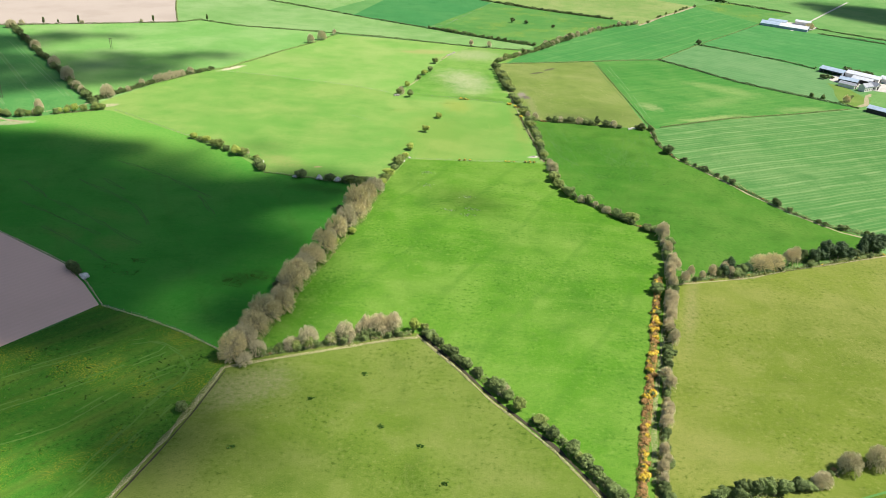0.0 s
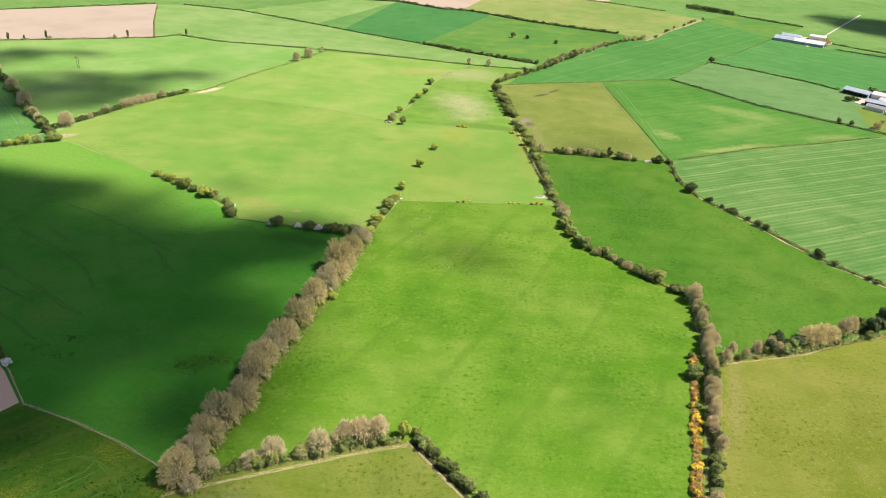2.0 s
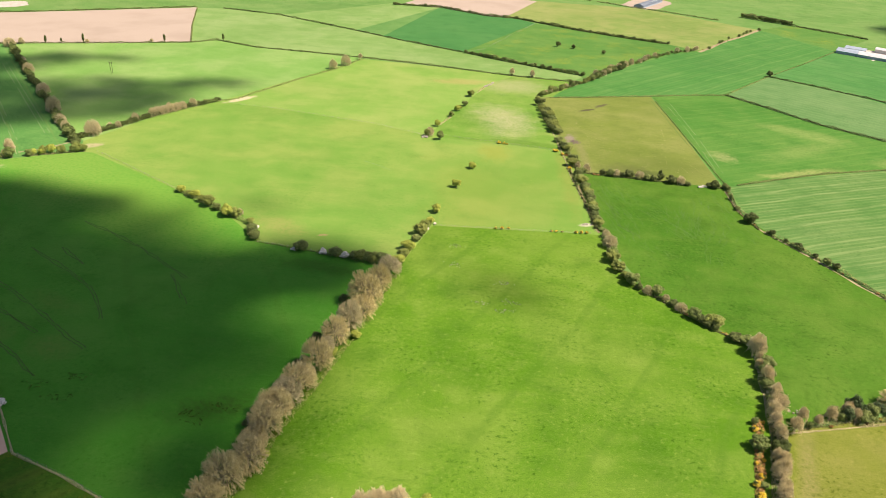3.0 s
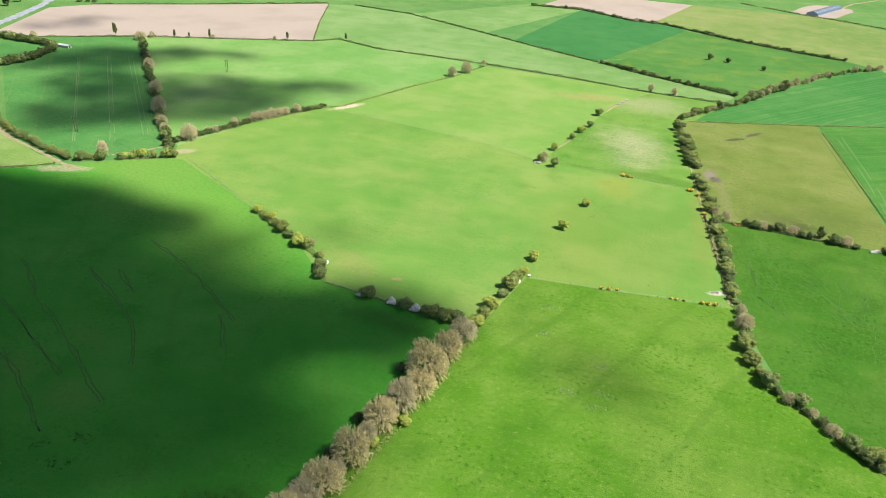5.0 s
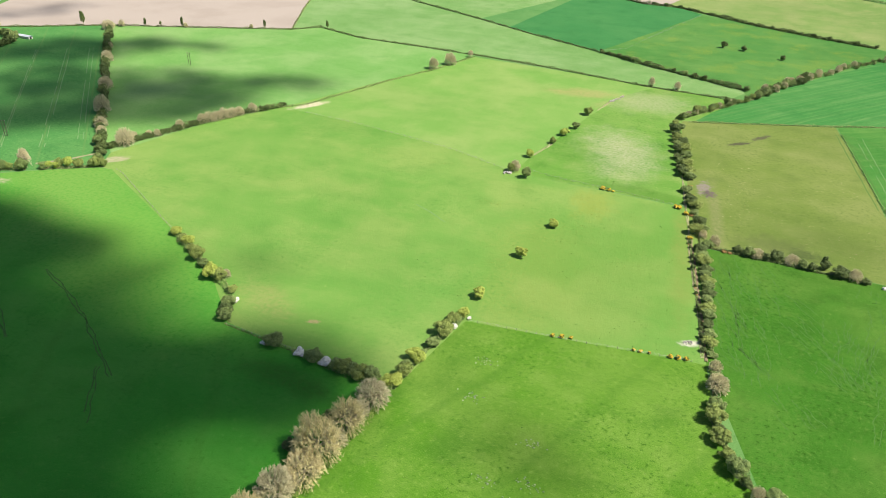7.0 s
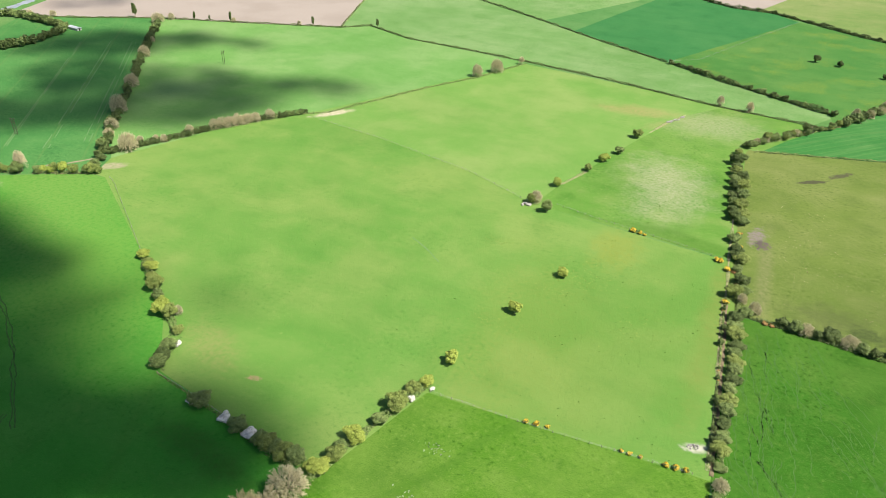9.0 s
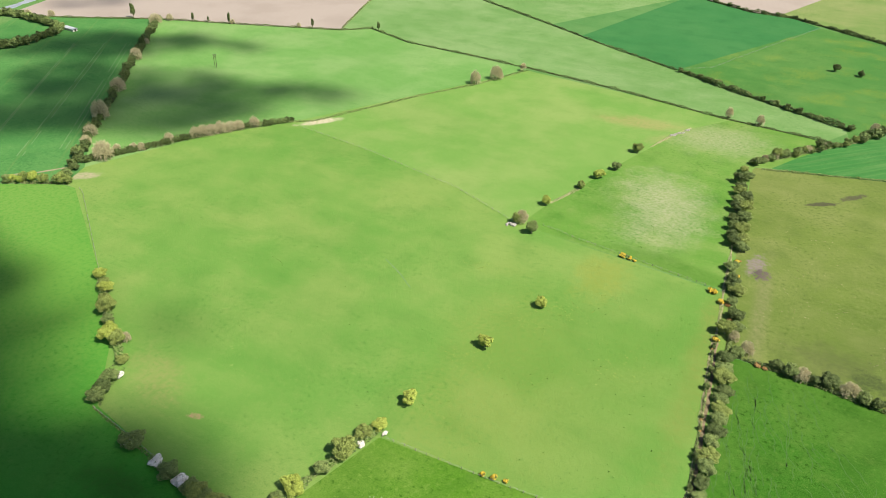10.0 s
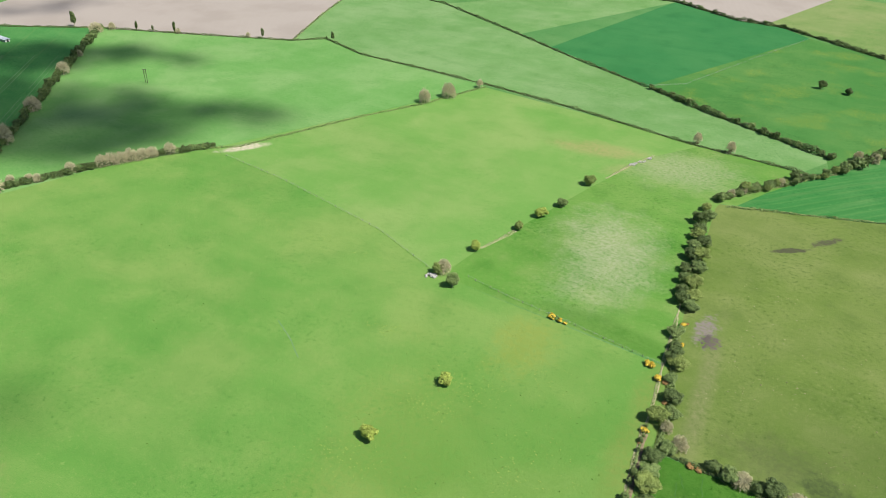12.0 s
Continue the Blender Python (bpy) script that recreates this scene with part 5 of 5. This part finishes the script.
trails("cattle_trails", [[(123, 515), (121, 494), (116, 471)], [(141, 545), (137, 516), (127, 489), (126, 468)], [(129, 505), (123, 488), (122, 470)], [(140, 540), (142, 486), (133, 464), (128, 440)],
                         [(150, 540), (150, 500), (158, 470)]], (-6, -4, -2, 0, 2, 4, 7), 0.28, 0.45, M_TRODDEN, "dark narrow cattle trails trodden into the pasture", 72)
trails("wheel_tracks", [[(-160, 170), (-134, 187.6), (-121.6, 205.7), (-111, 216.8), (-104, 223)], [(-172, 184), (-157, 193), (-142, 204), (-126.6, 217), (-113, 230), (-111.5, 235), (-119, 237.3), (-133, 232.3), (-150, 220), (-166, 209)],
                        [(-115, 165), (-105.5, 197.6), (-99, 214.4), (-98, 221.5), (-102.7, 228.4), (-113.6, 235.8), (-123.4, 236.8)], [(-122, 145), (-107.6, 182.7), (-100.6, 201)]],
       (-0.95, 0.95), 0.8, 0.7, M_WHEELED, "pale wheel tracks curving through the ungrazed meadow", 73, 0.2)
trails("cattle_trails", [[(-258, 388), (-249, 382), (-227, 364), (-205, 351), (-184, 337), (-168, 325), (-157, 318)], [(-242, 359), (-220, 347), (-197, 334), (-181, 325.5)], [(-225, 393), (-209, 383), (-196, 375.5), (-177.5, 362), (-166, 348), (-161, 339)],
                         [(-211, 396), (-192, 382)], [(-215, 425), (-195, 416), (-170.5, 401), (-150.5, 386), (-139, 378)], [(-147, 381), (-131, 356)], [(-214, 331), (-196, 320), (-178.5, 308), (-166, 299)]],
       (-0.5, 0.6), 0.5, 0.95, M_TRODDEN, "dark narrow trails trodden into the grazed pasture", 78, 0.5)
trails("wheel_tracks", [[(-464, 704), (-322, 530)], [(-450, 711), (-312, 547)], [(-486, 690), (-345, 520)]], (-1.0, 1.0), 0.6, 0.75, M_PRESSED, "pale tramlines pressed into the young cereal", 74, 0.1)

trails("wheel_tracks", [[(150, 756), (159, 752), (168, 747), (176, 740)], [(151.6, 751), (157, 733), (162.6, 712.6), (169.4, 698.8)], [(151.3, 754), (153.5, 718.4), (156, 678), (159, 637)]], (-1.0, 1.0), 0.6, 0.8, M_TRODDEN, "dark wheel tracks in the mown meadow", 75, 0.15)
trails("wheel_tracks", [[(162, 752.5), (166, 656), (166, 574)]], (-1.0, 1.0), 0.5, 0.7, M_PRESSED, "pale wheel tracks in the mown meadow", 76, 0.15)

# ---------------------------------------------------------------- fences
def fence(points, step, label):
    top = new("fence")
    top.location = (points[0][0], points[0][1], 0)
    post = joined("post", [stick((0, 0, -0.3), (0, 0, 1.25), 0.09, 0.08, 6)], M_WOOD)
    wires = []
    last = None
    for p, d in along(points, step):
        q = Vector((p[0] - points[0][0], p[1] - points[0][1], 0))
        part("post", post, top, m=Matrix.Translation(q))
        if last is not None:
            for h in (0.45, 0.8, 1.12):
                wires.append(stick(last + Vector((0, 0, h)), q + Vector((0, 0, h)), 0.012, 0.012, 3))
        last = q
    part("wire", joined("wire", wires, M_WIRE), top)
    return tagged(top, label, "fence", "post and wire fences")


fence([(-27, 457.5), (13, 459.5), (62, 464)], 4.0, "post and wire fence between two pastures")
fence([(-214, 648), (-161, 641), (-89, 625), (-49, 608)], 5.0, "post and wire fence across the open pasture")
fence([(-34, 612), (-13, 608), (13, 605), (54, 599)], 4.0, "post and wire fence with gorse beside it")
fence([(-258, 521.5), (-253, 519.6), (-204.3, 487.9), (-186, 476)], 4.0, "post and wire fence continuing the hedge")
fence([(-117.6, 419.6), (-102.3, 417.6), (-84, 414.8)], 4.0, "post and wire fence between hedge bushes")
fence([(-88, 231), (-92, 235), (-110, 245.3), (-130, 254), (-151, 261)], 4.0, "post and wire fence beside the meadow")
fence([(-37, 895), (-14, 914), (16, 1001), (51, 1096)], 6.0, "pale fence dividing two far fields")


# ---------------------------------------------------------------- stones
def stone_heap(x, y, count, rx, ry, turn, big, seed, label):
    rng = np.random.default_rng(seed)
    top = new("stone_heap")
    top.location = (x, y, 0)
    forms = []
    for i in range(4):
        bm = bmesh.new()
        bmesh.ops.create_icosphere(bm, subdivisions=1, radius=1.0)
        for v in bm.verts:
            v.co *= rng.uniform(0.7, 1.15)
        me = bpy.data.meshes.new("stone")
        bm.to_mesh(me)
        bm.free()
        me.materials.append(M_STONE)
        forms.append(me)
    t = radians(turn)
    for i in range(count):
        r, a = rng.uniform(0, 1) ** 0.5, rng.uniform(0, math.tau)
        u, w = r * math.cos(a) * rx, r * math.sin(a) * ry
        s = big * rng.uniform(0.5, 1.0)
        part("stone", forms[int(rng.integers(4))], top,
             m=Matrix.LocRotScale((u * math.cos(t) - w * math.sin(t), u * math.sin(t) + w * math.cos(t), s * 0.35 + (1 - r) * 0.5 * big), Euler(rng.uniform(0, 6, 3)), (s, s * rng.uniform(0.7, 1), s * 0.8)))
    return tagged(top, label, "stones")


stone_heap(-48.2, 604.5, 26, 2.6, 1.6, 20, 0.9, 1, "heap of pale field stones beside a thorn tree")
stone_heap(-6.6, 760, 16, 3.2, 1.2, 55, 0.9, 2, "scattered pale boulders of a broken wall")
stone_heap(-3.3, 766.5, 12, 3.0, 1.0, 55, 0.8, 3, "scattered pale boulders of a broken wall")
stone_heap(-0.2, 773, 10, 2.4, 1.0, 55, 0.8, 4, "scattered pale boulders of a broken wall")
stone_heap(60.5, 475.5, 14, 2.2, 1.4, 20, 0.6, 5, "low heap of white limestone by the gateway")
stone_heap(128, 322, 8, 2.6, 1.4, 0, 0.7, 6, "few pale stones at the pasture's edge")


# ---------------------------------------------------------------- power poles
def power_pole(x, y, turn):
    top = new("power_pole")
    top.matrix_basis = pose(x, y, 0, 0, 0, turn) @ Matrix.Scale(0.8, 4)
    for side in (-1, 1):
        part("pole", joined("pole", [stick((side * 0.8, 0, -0.5), (side * 1.2, 0, 13.0), 0.24, 0.18, 8)], M_CREOSOTE), top)
    part("crossarm", joined("crossarm", [box(4.2, 0.22, 0.22, 0, 0, 12.3)], M_CREOSOTE), top)
    part("brace", joined("brace", [stick((-1, 0, 8.5), (1, 0, 12.0), 0.07, 0.07, 4), stick((1, 0, 8.5), (-1, 0, 12.0), 0.07, 0.07, 4)], M_CREOSOTE), top)
    for i in (-1.9, 0, 1.9):
        part("insulator", joined("insulator", [stick((i, 0, 12.5), (i, 0, 13.1), 0.14, 0.07, 6)], M_STONE), top)
    return tagged(top, "twin-legged wooden power pole standing in the field", "power pole", "power poles")


power_pole(-354, 536, 20)
power_pole(-342, 706, 20)


# ---------------------------------------------------------------- farm buildings
def shed(name, x, y, turn, long, deep, eave, ridge, roof, walls, label, open_side=False, skylights=0):
    """A gabled building along its own x axis."""
    top = new(name)
    top.matrix_basis = pose(x, y, 0, 0, 0, turn)
    t = 0.3
    for s in (-1, 1):
        if s < 0 and open_side:
            for i in range(6):
                part("post", joined("post", [box(0.3, 0.3, eave, -long / 2 + 0.3 + i * (long - 0.6) / 5, -deep / 2 + 0.15)], M_WOOD), top)
        else:
            part("wall", joined("wall", [box(long, t, eave, 0, s * (deep / 2 - t / 2))], walls), top)
        a, b = s * (long / 2 - t), s * long / 2
        d = deep / 2 - t
        gable = [(q, p, z) for q in (a, b) for p, z in ((-d, 0), (d, 0), (d, eave), (0, ridge - 0.1), (-d, eave))]
        part("gable", mesh_of("gable", gable, [(0, 1, 2, 3, 4), (9, 8, 7, 6, 5)] + [(i, 5 + i, 5 + (i + 1) % 5, (i + 1) % 5) for i in range(5)], walls), top)
        over = 0.5
        n = max(8, int(long / 1.2))
        xs = np.linspace(-long / 2 - over, long / 2 + over, n * 2 + 1)
        slope = (ridge - eave) / (deep / 2)
        verts, faces = [], []
        for i, px in enumerate(xs):
            lift = 0.05 if i % 2 else 0.0
            y0, z0 = s * (deep / 2 + over), eave - slope * over
            verts += [(px, y0, z0 + lift), (px, 0, ridge + lift), (px, y0, z0 - 0.15), (px, 0, ridge - 0.15)]
        for i in range(len(xs) - 1):
            k = 4 * i
            faces += [(k, k + 4, k + 5, k + 1), (k + 2, k + 3, k + 7, k + 6), (k, k + 2, k + 6, k + 4)]
        rf = part("roof", mesh_of("roof", verts, faces, roof), top)
        for i in range(skylights):
            u = -long / 2 + (i + 0.5) * long / skylights
            part("skylight", mesh_of("skylight", [(u + dx, s * deep * k, ridge - slope * deep * k + 0.12) for dx in (-0.7, 0.7) for k in (0.15, 0.38)], [(0, 1, 3, 2)], M_TIN_PALE), rf)
    part("door", joined("door", [box(0.12, min(4.0, deep * 0.4), min(4.0, eave * 0.9), long / 2 + 0.04, 0)], M_DARK), top)
    return top


def windows(top, long, deep, rows, count):
    pane = joined("window", [box(1.1, 0.1, 1.4)], M_GLASS)
    for s in (-1, 1):
        for r in range(rows):
            for i in range(count):
                part("window", pane, top, m=Matrix.Translation((-long / 2 + (i + 0.7) * long / (count + 0.4), s * (deep / 2 + 0.02), 1.0 + 2.7 * r)))


def yard(x, y, turn, w, d, mat, label):
    rng = np.random.default_rng(int(abs(x)))
    ring = [(math.copysign(abs(math.cos(a)) ** 0.5, math.cos(a)) * w / 2 * rng.uniform(0.92, 1.05), math.copysign(abs(math.sin(a)) ** 0.5, math.sin(a)) * d / 2 * rng.uniform(0.9, 1.05)) for a in np.linspace(0, math.tau, 24, False)]
    verts = [(p[0], p[1], z) for z in (0.10, -0.05) for p in ring]
    ob = new("yard", mesh_of("yard", verts, [tuple(range(24))] + [(i + 24, (i + 1) % 24 + 24, (i + 1) % 24, i) for i in range(24)], mat))
    ob.matrix_basis = pose(x, y, 0, 0, 0, turn)
    return tagged(ob, label, "yard", kind="structure")


# farm by the side lane
yard(428, 742, -40, 66, 40, M_CONCRETE, "pale concrete farmyard")
tagged(shed("farm_shed", 413, 781, -50, 25, 13, 4.2, 6.4, M_TIN_BLUE, M_TIN_BLUE, "", True), "long blue-grey farm shed with an open front", "shed", "farm sheds")
tagged(shed("farm_shed", 437, 762, -48, 34, 12, 4.6, 6.8, M_TIN_PALE, M_RENDER, ""), "long pale-roofed cattle shed in the farmyard", "shed", "farm sheds")
tagged(shed("farm_shed", 411, 741, -40, 18, 10, 4.2, 6.2, M_TIN_BLUE, M_DARK, ""), "blue-grey farm shed with dark walls", "shed", "farm sheds")
tagged(shed("farm_shed", 428, 746, -48, 20, 9, 4.2, 6.2, M_TIN_PALE, M_DARK, ""), "pale-roofed shed in the middle of the yard", "shed", "farm sheds")
tagged(shed("farm_shed", 403, 726, -48, 16, 7, 3.6, 5.4, M_SLATE, M_RENDER, ""), "small slate-roofed outbuilding beside the yard", "shed", "farm sheds")
tagged(shed("farm_shed", 462, 748, -48, 26, 12, 4.6, 6.8, M_TIN_PALE, M_RENDER, ""), "pale-roofed shed at the back of the yard", "shed", "farm sheds")
house = tagged(shed("farmhouse", 416, 716, 30, 13, 7, 5.0, 7.8, M_SLATE, M_RENDER, ""), "white two-storey farmhouse with a grey roof", "house", "farmhouses")
windows(house, 13, 7, 2, 4)
house = tagged(shed("farmhouse", 428, 724, -60, 10, 6, 4.4, 7.0, M_SLATE, M_RENDER, ""), "white farmhouse wing with a grey roof", "house", "farmhouses")
windows(house, 10, 6, 1, 3)
tagged(shed("farm_shed", 392, 634, -48, 26, 10, 4.0, 6.0, M_TIN_BLUE, M_DARK, ""), "low dark shed with a blue-grey roof", "shed", "farm sheds")
bank("track", [(380, 655), (392, 664), (405, 690), (416, 704)], 6.0, 0.08, M_TRACK, "pale gravel farm entrance", 16)

# far farm on the ridge
yard(482, 1062, -34, 66, 40, M_CONCRETE, "pale concrete yard of the far farm")
tagged(shed("farm_shed", 472, 1030, -34, 37, 17, 3.4, 6.4, M_TIN_PALE, M_TIN_BLUE, ""), "long pale-roofed shed with dark walls", "shed", "far farm sheds")
tagged(shed("farm_shed", 447, 1048, -34, 26, 17, 3.4, 6.4, M_TIN_BLUE, M_TIN_BLUE, ""), "wide blue-grey farm shed", "shed", "far farm sheds")
tagged(shed("farm_shed", 462, 1064, -34, 24, 12, 4.5, 6.6, M_TIN_BLUE, M_RENDER, ""), "blue-grey shed behind the yard", "shed", "far farm sheds")
tagged(shed("farm_shed", 500, 1068, -34, 20, 10, 4.5, 6.4, M_TIN_PALE, M_RENDER, ""), "small white shed at the back of the yard", "shed", "far farm sheds")

# poultry house beyond the fields
yard(243, 1342, 61, 120, 62, M_SOIL, "bare tan earth round a long shed")
bank("track", [(276, 1388), (300, 1440), (350, 1505)], 6.0, 0.06, M_TRACK, "pale gravel track to the long shed", 19)
yard(-612, 962, 40, 60, 40, M_CONCRETE, "pale concrete yard beyond the tilled field")
tagged(shed("long_shed", 244, 1337, 61, 93, 16, 3.4, 6.6, M_TIN_DARK, M_TIN_BLUE, "", False, 10), "very long dark blue-grey shed with skylights", "shed", "far farm sheds")
hedge([(130, 1345), (175, 1318), (213, 1293), (260, 1272), (330, 1230)], 3.0, 2.4, "thin far hedge", M_OLIVELEAF, 6, 0.8, 0.1, 17)
tagged(shed("field_shelter", -521, 714, -5, 15, 4, 2.2, 2.7, M_TIN_PALE, M_RENDER, ""), "small white field shelter beside the hedge", "shed")


# ---------------------------------------------------------------- grass tussocks and dark weeds
def tussocks(name, centre, reach, count, size, label, seed, mat=M_TUFT, clump=0.03, lift=0.75):
    rng = np.random.default_rng(seed)
    pts = []
    while len(pts) < count:
        p = np.array(centre) + (rng.normal(0, 0.55, 2) if clump < 0.001 else rng.uniform(-1, 1, 2)) * np.array(reach)
        if clump < 0.001 or noise.noise(Vector((p[0] * clump, p[1] * clump, seed))) + rng.uniform(-0.3, 0.3) > 0.1:
            pts.append(p)
    quads = []
    for p in pts:
        s = size * rng.uniform(0.5, 1.3)
        for i in range(3):
            a = rng.uniform(0, math.pi)
            dx, dy = math.cos(a) * s, math.sin(a) * s
            quads.append(((p[0] - dx, p[1] - dy, 0.0), (p[0] + dx, p[1] + dy, 0.0), (p[0] + dx * 0.6 + rng.normal(0, .1) - (0.5 - 0.5 * lift) * dy, p[1] + dy * 0.6 + (0.5 - 0.5 * lift) * dx, s * lift * 0.95), (p[0] - dx * 0.6, p[1] - dy * 0.6 + rng.normal(0, .1), s * lift * 1.05)))
    v, f = soup(quads)
    return tagged(new(name, mesh_of(name, v, f, mat)), label, "grass", kind="stuff")


tussocks("grass_tussocks", (20, 350), (60, 90), 380, 0.22, "scattered grass tussocks in the central meadow", 1)
tussocks("grass_tussocks", (-20, 200), (60, 35), 180, 0.22, "scattered grass tussocks in the rough meadow", 2)
tussocks("grass_tussocks", (5, 520), (50, 55), 220, 0.22, "scattered grass tussocks in the pasture", 3)
tussocks("grass_tussocks", (-120, 520), (70, 70), 180, 0.22, "scattered grass tussocks in the pasture", 4)
tussocks("grass_tussocks", (15, 640), (30, 35), 120, 0.22, "scattered grass tussocks on the bare rise", 5)
tussocks("grass_tussocks", (110, 620), (40, 50), 180, 0.22, "scattered pale grass tussocks in the dry field", 6, M_STRAW)
tussocks("rush_tufts", (-130, 200), (36, 30), 380, 0.42, "dark rush tufts scattered in the ungrazed meadow", 8, M_TUFTDARK, 0.02)
for i, (x, y) in enumerate(((-28.5, 224), (-47, 207), (-69.5, 180), (-19, 194.5), (-4, 185.7), (4.8, 168.8))):
    tussocks("nettle_patch", (x, y), (1.1, 0.9), 26, 0.4, "small dark ragged patch of nettles", 20 + i, M_TUFTDARK, 0.0001)
for i, (x, y, rx, ry, n) in enumerate(((-45, 564, 9, 4, 70), (-5, 590, 12, 5, 110), (-2, 552, 14, 8, 120), (-10, 537, 10, 5, 70), (-21, 505, 16, 10, 90), (10, 570, 16, 10, 110), (-110, 604, 40, 5, 110), (30, 530, 14, 20, 110))):
    tussocks("yellowed_grass", (x, y), (rx, ry), n, 0.34, "thin yellowed grass tufts scattered in the pasture", 60 + i, M_TUFTGOLD, 0.0001, 0.2)
trails("worn_line", [[(-84, 547), (-73, 541), (-63, 534)]], (0.0,), 0.5, 1.0, M_PRESSED, "short pale worn line in the pasture", 77, 0.2)
for i, (x, y) in enumerate(((-12, 415), (-13, 435), (13, 400), (17, 383), (2, 380), (14, 375))):
    tussocks("thistle_patch", (x, y), (4.5, 2.5), 30, 0.3, "scattered pale grey-green thistle clumps", 40 + i, M_THISTLE, 0.0001)
for i, (x, y) in enumerate(((-102, 288), (-96, 284), (-92, 293), (-151, 289), (-150, 301), (-165, 295))):
    tussocks("rush_patch", (x, y), (5, 2.5), 26, 0.36, "dark patch of rushes in the grazed pasture", 50 + i, M_TUFTDARK, 0.0001)


# ---------------------------------------------------------------- water troughs by the gateway
def trough(x, y, turn, long):
    top = new("water_trough")
    top.matrix_basis = pose(x, y, 0, 0, 0, turn)
    w, h, t = 1.3, 0.9, 0.12
    part("basin", joined("basin", [box(long, t, h, 0, -w / 2, 0.15), box(long, t, h, 0, w / 2, 0.15), box(t, w - t, h, -long / 2 + t / 2, 0, 0.15), box(t, w - t, h, long / 2 - t / 2, 0, 0.15), box(long - 2 * t, w - t, 0.1, 0, 0, 0.2)], M_RENDER), top)
    for s in (-1, 1):
        part("foot", joined("foot", [box(0.3, w, 0.25, s * long * 0.35, 0, -0.05)], M_CONCRETE), top)
    return tagged(top, "white concrete water trough beside the field hedge", "trough", "water troughs")


trough(144.5, 549.5, 20, 3.4)
trough(147.3, 551, -15, 3.0)
